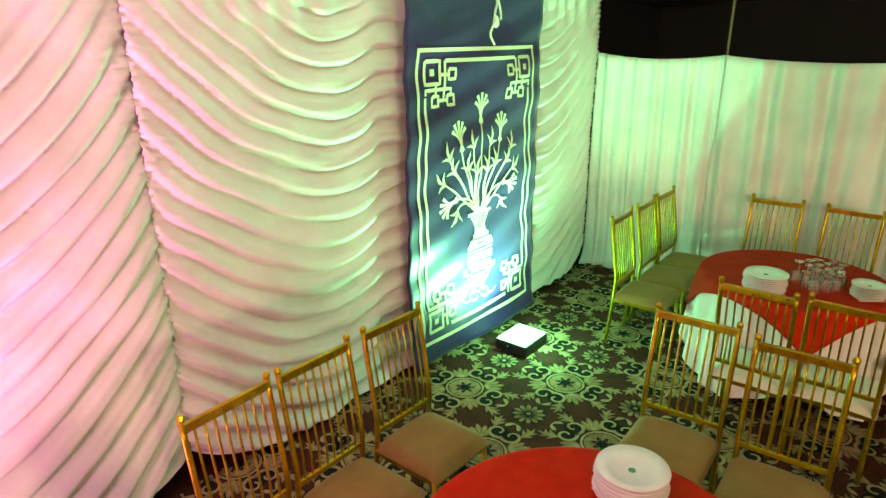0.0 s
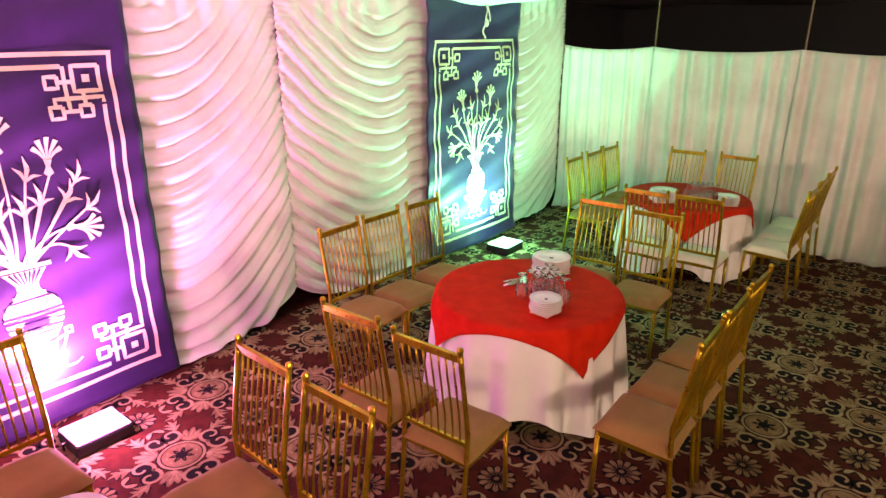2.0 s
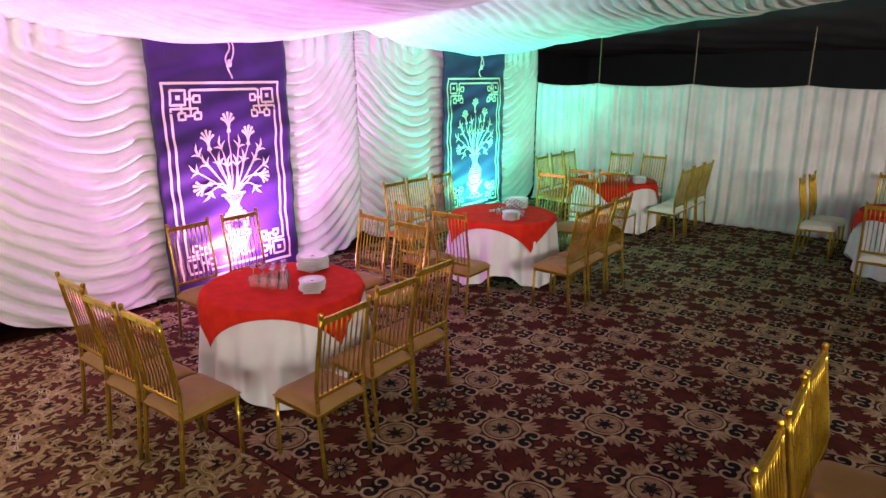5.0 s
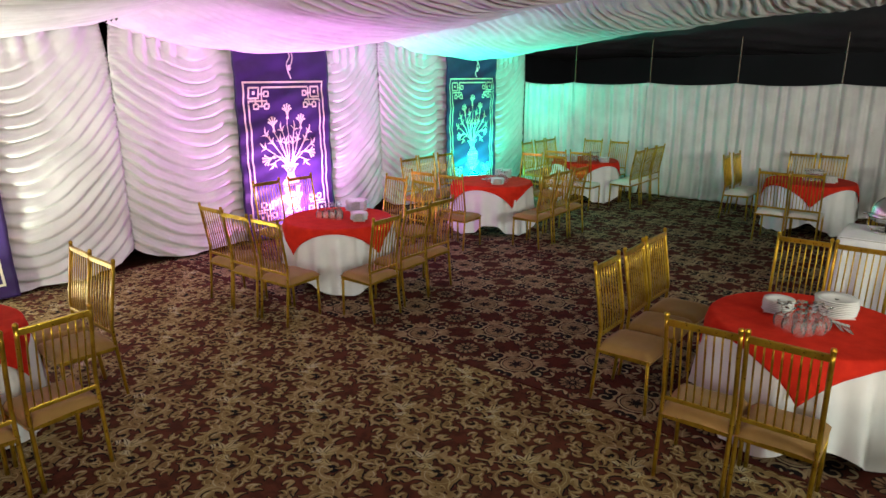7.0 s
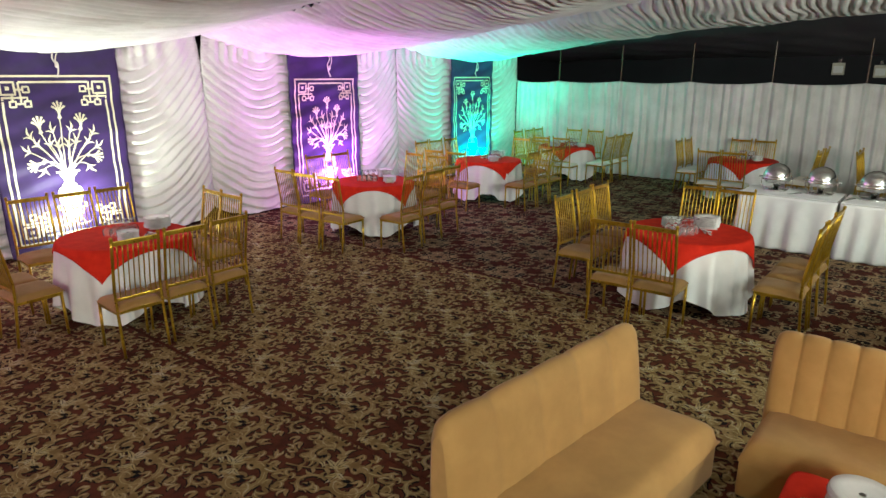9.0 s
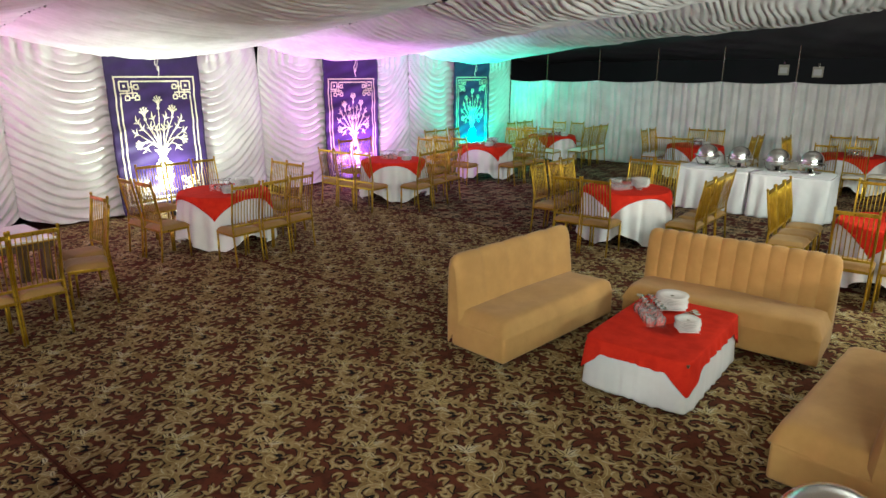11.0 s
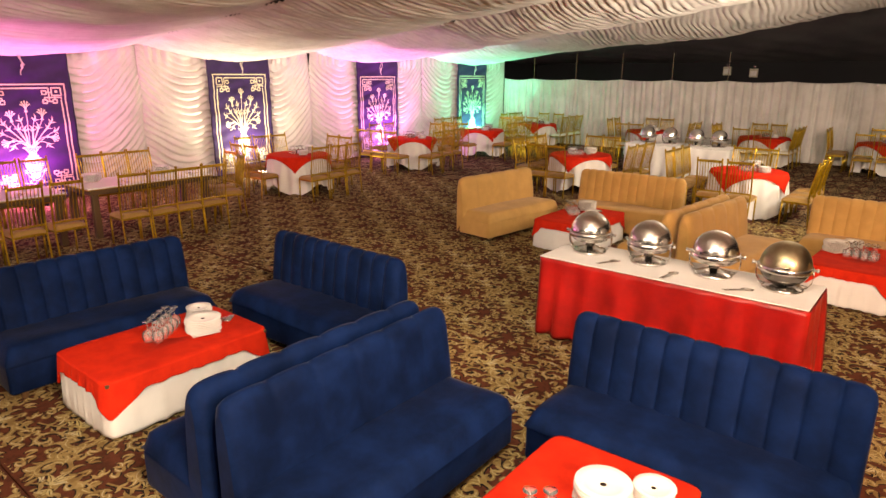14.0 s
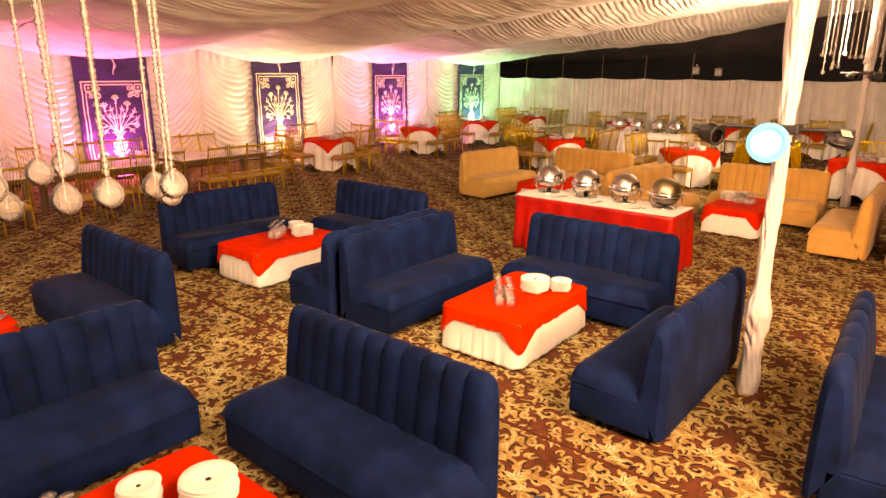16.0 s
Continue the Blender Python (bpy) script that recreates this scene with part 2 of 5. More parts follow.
def lathe(profile, segments=24, closed=False):
    """Turns (radius, z) pairs about the z axis."""
    bm = bmesh.new()
    rings = []
    for r, z in profile:
        if r < 1e-5:
            rings.append([bm.verts.new((0, 0, z))])
        else:
            rings.append([bm.verts.new((r * math.cos(2 * math.pi * k / segments), r * math.sin(2 * math.pi * k / segments), z)) for k in range(segments)])
    for a, b in zip(rings, rings[1:]):
        for k in range(segments):
            m = (k + 1) % segments
            loop = [a[k % len(a)], a[m % len(a)], b[m % len(b)], b[k % len(b)]]
            loop = list(dict.fromkeys(loop))
            if len(loop) > 2:
                bm.faces.new(loop)
    bmesh.ops.recalc_face_normals(bm, faces=bm.faces)
    return bm


def tube(points, radius, sides=8, bm=None, flat=1.0):
    """A round bar through points; flat squeezes it along the second axis."""
    bm = bm or bmesh.new()
    pts = [Vector(p) for p in points]
    rings = []
    for i, p in enumerate(pts):
        d = (pts[min(i + 1, len(pts) - 1)] - pts[max(i - 1, 0)]).normalized()
        side = d.cross(Vector((0, 1, 0)) if abs(d.y) < 0.9 else Vector((1, 0, 0))).normalized()
        other = side.cross(d)
        rad = radius[i] if isinstance(radius, (list, tuple)) else radius
        rings.append([bm.verts.new(p + rad * (math.cos(a) * side + flat * math.sin(a) * other)) for a in (2 * math.pi * k / sides for k in range(sides))])
    for a, b in zip(rings, rings[1:]):
        for k in range(sides):
            m = (k + 1) % sides
            bm.faces.new((a[k], a[m], b[m], b[k]))
    bm.faces.new(rings[0][::-1])
    bm.faces.new(rings[-1])
    bmesh.ops.recalc_face_normals(bm, faces=bm.faces)
    return bm


def thing(name, label, category, group="", kind=""):
    return tagged(new(name), label, category, group, kind)


def ripple(a, b, seed):
    """Smooth unevenness from -1 to 1 over two coordinates, as arrays."""
    g = np.random.RandomState(seed)
    total = 0
    for k in range(5):
        f, h, p = g.uniform(0.6, 2.2) * (1.5 ** k), g.uniform(-2.0, 2.0) * (1.4 ** k), g.uniform(0, 6.28)
        total = total + np.sin(f * a + h * b + p) / (1.3 ** k)
    return total / 2.6


# ---------- floor, outer walls ----------
SEAM_Y = [-1.57, -5.08, -8.60, -12.12, -21.0]


def ground():
    floor = part("floor", box((-5.6, SEAM_Y[0] + 0.003, -0.05), (15.0, 11.5, 0.004)), MEDALLION)
    tagged(floor, "red-brown patterned carpet with cream medallions", "carpet", kind="structure")
    for k, (north, south) in enumerate(zip(SEAM_Y, SEAM_Y[1:])):
        strip = part("floor_scroll_%d" % (k + 1), box((-5.6, south + 0.004, -0.05), (15.0, north - 0.004, 0.004), 0.003, 1), SCROLL)
        tagged(strip, "dark brown carpet strip with cream scrolling leaves", "carpet", kind="structure")
    under = part("floor_under", box((-5.6, -21.0, -0.09), (15.0, 11.5, -0.051)), BLACK_TARP)
    tagged(under, "black ground sheet under the carpets", "ground sheet", kind="structure")
    # east and south walls stand out of view, added to close the tent
    for name, lo, hi in (("wall_west", (-5.6, -21.0, 0.0), (-5.45, 11.5, 5.6)), ("wall_north", (-5.45, 10.6, 0.0), (15.0, 10.75, 2.80)),
                         ("wall_east", (14.85, -21.0, 0.0), (15.0, 10.6, 6.0)), ("wall_south", (-5.45, -21.0, 0.0), (14.85, -20.85, 6.0))):
        tagged(part(name, box(lo, hi), BLACK_TARP), "black tarpaulin wall of the tent", "tent wall", kind="structure")
    # tarpaulin roof above the drapes, and its slope down behind the curtain fence
    xs, ys = np.linspace(-5.6, 15.0, 60), np.linspace(-21.0, 6.9, 60)
    X, Y = np.meshgrid(xs, ys, indexing="ij")
    sheet("ceiling", np.stack([X, Y, 3.25 + 0.108 * (X + 4.6) + 0.03 * ripple(X, Y, 3)], -1), TARP)
    tagged(bpy.data.objects["ceiling"], "dark grey tarpaulin tent roof", "tent roof", kind="structure")
    ys = np.linspace(6.9, 10.75, 30)
    X, Y = np.meshgrid(np.linspace(-5.6, 15.0, 90), ys, indexing="ij")
    s = (Y - 6.9) / 3.85
    Z = (3.25 + 0.108 * (X + 4.6)) * (1 - s) + 2.78 * s - 0.15 * np.sin(np.pi * s) + 0.04 * ripple(X, 2 * Y, 4)
    tagged(sheet("ceiling_slope", np.stack([X, Y, Z], -1), TARP), "sagging dark grey tarpaulin slope of the tent roof", "tent roof", kind="structure")


class Weave:
    """Flat pieces of carpet pile in a few layers, drawn as ribbons and discs and then repeated over the floor."""

    def __init__(self, seed):
        self.g = random.Random(seed)
        self.layers = {"dark": ([], []), "tan": ([], []), "cream": ([], [])}

    def ribbon(self, layer, pts, widths, z):
        vs, fs = self.layers[layer]
        first = len(vs)
        for i, (x, y) in enumerate(pts):
            (a, b), (c, d) = pts[max(i - 1, 0)], pts[min(i + 1, len(pts) - 1)]
            ln = math.hypot(c - a, d - b) or 1.0
            nx, ny, w = -(d - b) / ln, (c - a) / ln, widths[i] / 2
            vs.append((x + nx * w, y + ny * w, z))
            vs.append((x - nx * w, y - ny * w, z))
            if i:
                k = first + 2 * i
                fs.append((k - 2, k - 1, k + 1, k))

    def disc(self, layer, cx, cy, r, z, n=20, scallop=0.0, lobes=0):
        vs, fs = self.layers[layer]
        first = len(vs)
        for k in range(n):
            a = 2 * math.pi * k / n
            q = r * (1 + scallop * math.cos(lobes * a))
            vs.append((cx + q * math.cos(a), cy + q * math.sin(a), z))
        vs.append((cx, cy, z))
        fs += [(first + k, first + k + 1, first + (k + 2) % n, first + n) for k in range(0, n, 2)]

    def blade(self, x, y, heading, length, curl, n):
        pts, a = [(x, y)], heading
        for k in range(n):
            a += curl * (0.4 + 1.4 * k / n) / n
            pts.append((pts[-1][0] + length / n * math.cos(a), pts[-1][1] + length / n * math.sin(a)))
        return pts

    def leaf(self, x, y, heading, length, curl, wide, tone, lip=True, n=6, round_end=False):
        """A pointed crescent with a dark edge on its hollow side and a pale or dark vein."""
        pts = self.blade(x, y, heading, length, curl, n)
        if round_end:
            ws = [wide * (0.30 + 0.70 * math.sin(math.pi * min(1.0, 0.12 + 0.80 * k / n))) for k in range(n)] + [wide * 0.35]
        else:
            ws = [wide * (0.22 + 0.85 * math.sin(math.pi * (k / n) ** 0.7)) * (1 - 0.55 * (k / n) ** 3) for k in range(n)] + [0.002]
        side = heading + 1.57 * (1 if curl > 0 else -1)
        dx, dy = 0.006 * math.cos(side), 0.006 * math.sin(side)
        jit = self.g.uniform(0, 0.0004)
        self.ribbon("dark", [(p + dx, q + dy) for p, q in pts], [w + 0.008 for w in ws], 0.0050 + jit)
        self.ribbon(tone, pts, ws, 0.0060 + jit)
        if lip:
            self.ribbon("dark" if tone == "cream" else "cream", pts[1:-1], [max(0.003, w * (0.14 if tone == "cream" else 0.22)) for w in ws[1:-1]], 0.0068 + jit)

    def lay(self, floor, shifts, materials, labels, inside):
        for (layer, (vs, fs)), material, label in zip(self.layers.items(), materials, labels):
            V, F = np.array(vs), np.array(fs)
            allv = np.concatenate([V + (sx, sy, 0.0) for sx, sy in shifts])
            keep = (F[None] + (np.arange(len(shifts)) * len(V))[:, None, None]).reshape(-1, 4)
            q = allv[keep]
            keep = keep[inside(q[:, :, 0], q[:, :, 1]).all(axis=1)]
            used_v, again = np.unique(keep, return_inverse=True)
            data = bpy.data.meshes.new("carpet_pile")
            data.from_pydata(allv[used_v].tolist(), [], again.reshape(-1, 4).tolist())
            ob = mesh_object("carpet_pile", data, material, floor, label, False)
            ob["kind"] = "stuff"


def medallion_pattern():
    """Ringed medallions with palmettes and acanthus leaves, and small rosettes between them, on a lattice of 0.525 by 0.505 m."""
    w = Weave(5)
    px, py = 0.527, 0.503
    w.disc("dark", 0, 0, 0.146, 0.0064, 28)
    w.disc("cream", 0, 0, 0.137, 0.0068, 28)
    w.disc("dark", 0, 0, 0.120, 0.0072, 28)
    w.disc("tan", 0, 0, 0.113, 0.0076, 28)
    w.disc("dark", 0, 0, 0.034, 0.0082, 16, 0.15, 8)
    for k in range(14):
        a = 2 * math.pi * k / 14
        w.ribbon("dark", w.blade(0.028 * math.cos(a), 0.028 * math.sin(a), a, 0.050, 1.1 if k % 2 else -1.1, 4), [0.013, 0.011, 0.012, 0.009, 0.003], 0.0080)
    for k in range(10):
        a = 2 * math.pi * k / 10
        w.ribbon("cream", [(0.086 * math.cos(a + d), 0.086 * math.sin(a + d)) for d in (-0.15, 0, 0.15)], [0.003, 0.010, 0.003], 0.0080)
    for q in range(4):
        phi = math.pi / 4 + q * math.pi / 2
        ox, oy = math.cos(phi), math.sin(phi)
        for s in (-1, 1):
            # volute beside the palmette, closing round a dark eye
            va = phi + s * 0.56
            cx, cy = 0.228 * math.cos(va), 0.228 * math.sin(va)
            w.disc("dark", cx, cy, 0.060, 0.0054, 14)
            curl = []
            for i in range(17):
                t = i / 16
                a = va + math.pi - s * 0.7 + s * 6.4 * t
                r = 0.074 * (1 - 0.74 * t ** 0.9)
                curl.append((cx + r * math.cos(a), cy + r * math.sin(a)))
            w.ribbon("cream", curl, [0.024 - 0.010 * i / 16 for i in range(17)], 0.0066)
            # lobed acanthus leaf that reaches past the rosette
            bx, by = 0.262 * math.cos(phi + s * 0.42), 0.262 * math.sin(phi + s * 0.42)
            w.leaf(bx, by, phi + s * 0.30, 0.150, s * 0.7, 0.036, "tan", True, 6)
            for f, turn, length in ((0.03, 0.75, 0.075), (0.07, 0.85, 0.065), (0.02, -0.45, 0.070), (0.07, -0.30, 0.060)):
                h = phi + s * 0.38
                w.leaf(bx + f * math.cos(h), by + f * math.sin(h), h + s * turn, length, s * turn, 0.026, "tan", False, 5)
            w.leaf(0.300 * math.cos(phi + s * 0.62), 0.300 * math.sin(phi + s * 0.62), phi + s * 1.05, 0.085, s * 1.2, 0.030, "cream", False, 5)
        for d, length in ((-1.05, 0.085), (1.05, 0.085), (-0.55, 0.115), (0.55, 0.115), (0.0, 0.130)):
            w.leaf(0.150 * ox, 0.150 * oy, phi + d, length, -0.5 * d, 0.042, "tan", True, 6, True)
        w.disc("cream", 0.160 * ox, 0.160 * oy, 0.020, 0.0074, 10)
    # the rosette half a lattice away
    rx, ry = px, 0.0
    w.disc("dark", rx, ry, 0.112, 0.0054, 24)
    for k in range(12):
        a = 2 * math.pi * k / 12
        w.ribbon("tan", [(rx + r * math.cos(a), ry + r * math.sin(a)) for r in (0.034, 0.062, 0.090, 0.108)], [0.008, 0.024, 0.034, 0.012], 0.0062 + 0.0002 * (k % 2))
        w.ribbon("dark", [(rx + r * math.cos(a), ry + r * math.sin(a)) for r in (0.036, 0.052, 0.066)], [0.006, 0.008, 0.002], 0.0074)
    w.disc("dark", rx, ry, 0.034, 0.0070, 14)
    w.disc("tan", rx, ry, 0.016, 0.0076, 10)
    shifts = [(-1.541 + px * i, 0.700 + py * j) for i in range(-6, 24) for j in range(-5, 14) if (i + j) % 2 == 0]
    w.lay(bpy.data.objects["floor"], shifts, (MED_DARK, MED_TAN, MED_CREAM),
          ("black outlines of the carpet medallions", "beige medallions and leaves of the carpet", "cream edges of the carpet medallions"),
          lambda x, y: (x > -4.75) & (x < 10.5) & (y > SEAM_Y[0] + 0.01) & (y < 7.3))


def scroll_pattern():
    """Acanthus scrolls in a half-drop repeat of 1.07 by 0.75 m, shifted from strip to strip of the carpet."""
    w = Weave(21)
    g = w.g
    placed = []

    def scroll(cx, cy, R, start, side, turns, tone):
        n = 20
        pts, ws = [], []
        for k in range(n + 1):
            t = k / n
            r = R * (1.25 - 1.02 * t ** 0.8)
            a = start + side * turns * 2 * math.pi * t
            pts.append((cx + r * math.cos(a), cy + r * math.sin(a)))
            ws.append(0.008 + R * 0.29 * math.sin(math.pi * min(1.0, t * 0.92 + 0.06)) ** 0.8)
        w.ribbon("dark", [(p + 0.005, q - 0.006) for p, q in pts], [v + 0.012 for v in ws], 0.0052)
        w.ribbon(tone, pts, ws, 0.0062)
        w.ribbon("dark" if tone == "cream" else "cream", pts[4:-3], [0.004] * (n - 6), 0.0070)
        w.disc("dark", cx, cy, R * 0.30, 0.0047, 10)
        placed.extend(pts[::2])
        for k in range(1, n - 5, 2):
            (a, b), (c, d) = pts[k], pts[k + 1]
            h = math.atan2(d - b, c - a)
            grow = R * (0.95 - 0.45 * k / n) * g.uniform(0.8, 1.25)
            w.leaf(a, b, h - side * g.uniform(0.25, 0.65), grow, -side * g.uniform(0.9, 2.3), grow * g.uniform(0.27, 0.37), "cream" if g.random() < 0.14 else "tan", g.random() < 0.45)
            placed.append((a + 0.6 * grow * math.cos(h - side * 0.8), b + 0.6 * grow * math.sin(h - side * 0.8)))
            if k % 4 == 1:
                w.leaf(a, b, h + side * 0.5, grow * 0.5, side * 1.3, grow * 0.18, tone, False, 5)
        w.leaf(cx, cy, start + 2.0, R * 0.45, side * 1.5, R * 0.20, "tan", False, 5)

    scroll(0.150, -0.020, 0.150, 2.7, -1, 1.25, "tan")
    scroll(-0.185, 0.085, 0.118, 0.2, 1, 1.20, "tan")
    scroll(-0.030, -0.170, 0.085, 1.0, 1, 1.15, "tan")
    # the pale burst of leaves where the stems part
    for d, length in ((-0.95, 0.105), (-0.45, 0.135), (0.0, 0.150), (0.45, 0.130), (0.95, 0.100)):
        w.leaf(-0.015, 0.035, 2.15 + d, length, 0.7 * (1 if d > 0 else -1), 0.038, "cream", True)
    for d, length in ((-0.6, 0.09), (0.0, 0.12), (0.6, 0.09)):
        w.leaf(0.035, 0.015, -1.15 + d, length, 0.8 * (1 if d > 0 else -1), 0.032, "cream", True)
    # long stems that tie one scroll to the next
    for p0, p1, p2, wide in (((-0.30, -0.12), (-0.10, -0.06), (0.02, 0.08), 0.016), ((0.02, 0.08), (0.10, 0.22), (0.30, 0.17), 0.018), ((0.26, -0.06), (0.34, -0.16), (0.22, -0.24), 0.014)):
        pts = [tuple((1 - t) ** 2 * a + 2 * t * (1 - t) * b + t * t * c for a, b, c in zip(p0, p1, p2)) for t in (k / 9 for k in range(10))]
        w.ribbon("dark", [(a + 0.006, b - 0.005) for a, b in pts], [wide + 0.008] * 10, 0.0051)
        w.ribbon("tan", pts, [wide * (1 - 0.05 * k) for k in range(10)], 0.0061)
        for k in (2, 4, 6, 8):
            h = math.atan2(pts[k + 1][1] - pts[k][1], pts[k + 1][0] - pts[k][0])
            for s in (-1, 1):
                w.leaf(*pts[k], h + s * 0.6, g.uniform(0.06, 0.10), s * 1.5, 0.027, "tan", False, 5)
        placed.extend(pts)
    # small leaves in what is left of the ground
    A, B = 1.07, 0.75
    count = tries = 0
    while count < 40 and tries < 6000:
        tries += 1
        p = (g.uniform(-0.40, 0.40), g.uniform(-0.28, 0.28))
        free = 0.055 if tries < 1500 else 0.040
        if all(min(math.hypot(p[0] - q[0] - i * A / 2, p[1] - q[1] - j * B / 2) for i, j in ((0, 0), (1, 1), (-1, 1), (1, -1), (-1, -1))) > free for q in placed):
            h, s = g.uniform(0, 6.28), g.choice((-1, 1))
            w.leaf(*p, h, g.uniform(0.08, 0.13), s * 2.2, 0.030, "tan")
            w.leaf(*p, h + s * 1.1, g.uniform(0.05, 0.09), s * 1.3, 0.026, "tan", False, 5)
            placed.extend(((p[0] + 0.05 * math.cos(h), p[1] + 0.05 * math.sin(h)), p))
            count += 1
    for k, (north, south) in enumerate(zip(SEAM_Y, SEAM_Y[1:])):
        shifts = [(4.08 + 0.31 * ((k * 2) % 3) + A / 2 * i, -8.13 + 0.11 * k + B / 2 * j) for i in range(-18, 16) for j in range(-20, 22) if (i + j) % 2 == 0]
        shifts = [(x, y) for x, y in shifts if south - 0.5 < y < north + 0.5 and -5.1 < x < 11.8]
        w.lay(bpy.data.objects["floor_scroll_%d" % (k + 1)], shifts, (PILE_DARK, PILE_TAN, PILE_CREAM),
              ("black outlines of the carpet scrolls", "olive tan leaves of the carpet scrolls", "cream leaves of the carpet scrolls"),
              lambda x, y, a=south, b=north: (x > -4.75) & (x < 11.6) & (y > a + 0.012) & (y < b - 0.012))


ground()
medallion_pattern()
scroll_pattern()


# ---------- drapes ----------
def folds(phase, sharp=0.75):
    return np.abs(np.sin(np.pi * phase)) ** sharp


def swag(phase):
    """Hanging folds: each bulges at its foot and tucks back above."""
    f = phase - np.floor(phase)
    return np.where(f < 0.22, np.sin(0.5 * np.pi * f / 0.22) ** 0.9, np.cos(0.5 * np.pi * (f - 0.22) / 0.78) ** 1.25)


def wall_drape(y0, y1, seed):
    """Cloth from seam to seam; on each side of the banner it sags in swags of its own, pulled up towards the seam."""
    mid, half = (y0 + y1) / 2, (y1 - y0) / 2
    ys, ts = np.linspace(y0, y1, 150), np.linspace(0, 1, 300)
    Y, T = np.meshgrid(ys, ts, indexing="ij")
    u = np.clip(np.abs(Y - mid) / half, 0, 1)
    hem = 0.02 + 0.22 * u ** 9 + 0.02 * (1 + ripple(3 * Y, 0 * Y, seed))
    top = 2.86 + 0.22 * u ** 3
    Z = hem + (top - hem) * T
    s = np.clip((1 - u) * half / (half - 0.80), 0, 1)
    pull = 0.78 + 0.16 * np.sin(seed + np.sign(Y - mid)) + 0.14 * (Z - 1.4) / 1.4
    rise = pull * (1 - s) ** 1.9 + 0.20 * np.clip((s - 0.50) / 0.50, 0, 1) ** 2
    phase = (Z - rise) / 0.152 + 0.34 * ripple(0.9 * Y, 1.7 * Z, seed + 5) + 0.05 * ripple(4 * Y, 3 * Z, seed + 8)
    taper = np.clip((2.75 - Z) / 0.5, 0.25, 1)
    depth = 0.060 * (0.85 + 0.36 * ripple(1.7 * Y, 2.5 * Z, seed + 9)) * (1 - 0.6 * u ** 16) * taper
    X = WALL - 0.10 + depth * swag(phase) + 0.022 * ripple(0.8 * Y, 0.7 * Z, seed + 2) - 0.02 * u ** 30
    X = X + 0.006 * np.sin(2 * np.pi * (Z - 1.15 * rise) / 0.055 + 2 * np.sin(3 * Y)) * (0.5 + 0.5 * ripple(2 * Y, 3 * Z, seed + 1)) * taper
    X = X + 0.030 * np.sin(26 * Y + 3 * np.sin(4 * Y)) * np.clip((Z - 2.35) / 0.5, 0, 1) * (1 - u ** 8)
    X = X + 0.11 * np.exp(-Z / 0.13) * (0.7 + 0.5 * ripple(5 * Y, 0 * Y, seed + 3))
    X = X + (0.009 * np.sin(2 * np.pi * Z / 0.047 + 2 * ripple(0 * Y, 3 * Z, seed)) + 0.006 * np.sin(2 * np.pi * Z / 0.021)) * u ** 22
    slit = np.where(np.abs(np.where(Y > mid, y1, y0) + 2.0) < 0.01, 1.0, 0.0)
    gap = 0.050 * np.clip((Z - 2.55) / 0.4, 0, 1) ** 1.3 * slit - 0.010 * (1 - slit)
    Y = mid + (Y - mid) * (1 - gap / half)
    ob = thing("wall_drape", "white satin wall drape gathered in sagging horizontal swags", "drape", "swagged wall drapes")
    sheet("cloth", np.stack([X, Y, Z], -1), DRAPE, ob, thick=0.004)
    return ob


SEAMS = [7.05, 2.45, -2.0, -6.5, -11.0, -15.6, -20.2]
for k, (a, b) in enumerate(zip(SEAMS, SEAMS[1:])):
    wall_drape(b, a, 11 + 7 * k)


def roof_drape(y0, y1, seed):
    mid, half = (y0 + y1) / 2, (y1 - y0) / 2
    xs, ys = np.linspace(-4.72, 13.0, 900), np.linspace(y0 + 0.005, y1 - 0.005, 44)
    X, Y = np.meshgrid(xs, ys, indexing="ij")
    u = (Y - mid) / half
    sag = (0.30 + 0.05 * ripple(0.5 * X, 0 * X, seed)) * (1 - np.abs(u) ** 1.8)
    if y1 > 7.0:
        sag = sag + 0.18 * np.exp(-((X - 3.0) / 2.2) ** 2) * (1 - np.abs(u) ** 3)
    phase = (X + 0.30 * (1 - u ** 2) + 0.13 * ripple(0.9 * X, 1.1 * Y, seed + 1)) / 0.145
    depth = 0.064 * (0.75 + 0.45 * ripple(2.2 * X, 0.9 * Y, seed + 4))
    Z = 2.99 + 0.108 * (X + 4.6) - sag - depth * folds(phase, 0.8) + 0.03 * ripple(X, Y, seed + 6)
    ob = thing("roof_drape", "white gathered ceiling drape sagging between seams", "drape", "gathered ceiling drapes")
    sheet("cloth", np.stack([X, Y, Z], -1), ROOF_CLOTH, ob)
    pts = [(x, y1, 2.985 + 0.108 * (x + 4.6) + 0.006 * math.sin(9 * x)) for x in np.linspace(-4.7, 13.0, 60)]
    part("seam_cord", tube(pts, 0.014, 6), ROPE, ob, "white hanging cord along the seam", True)
    return ob


for k, (a, b) in enumerate(zip(SEAMS, SEAMS[1:])):
    roof_drape(b, a, 31 + 5 * k)


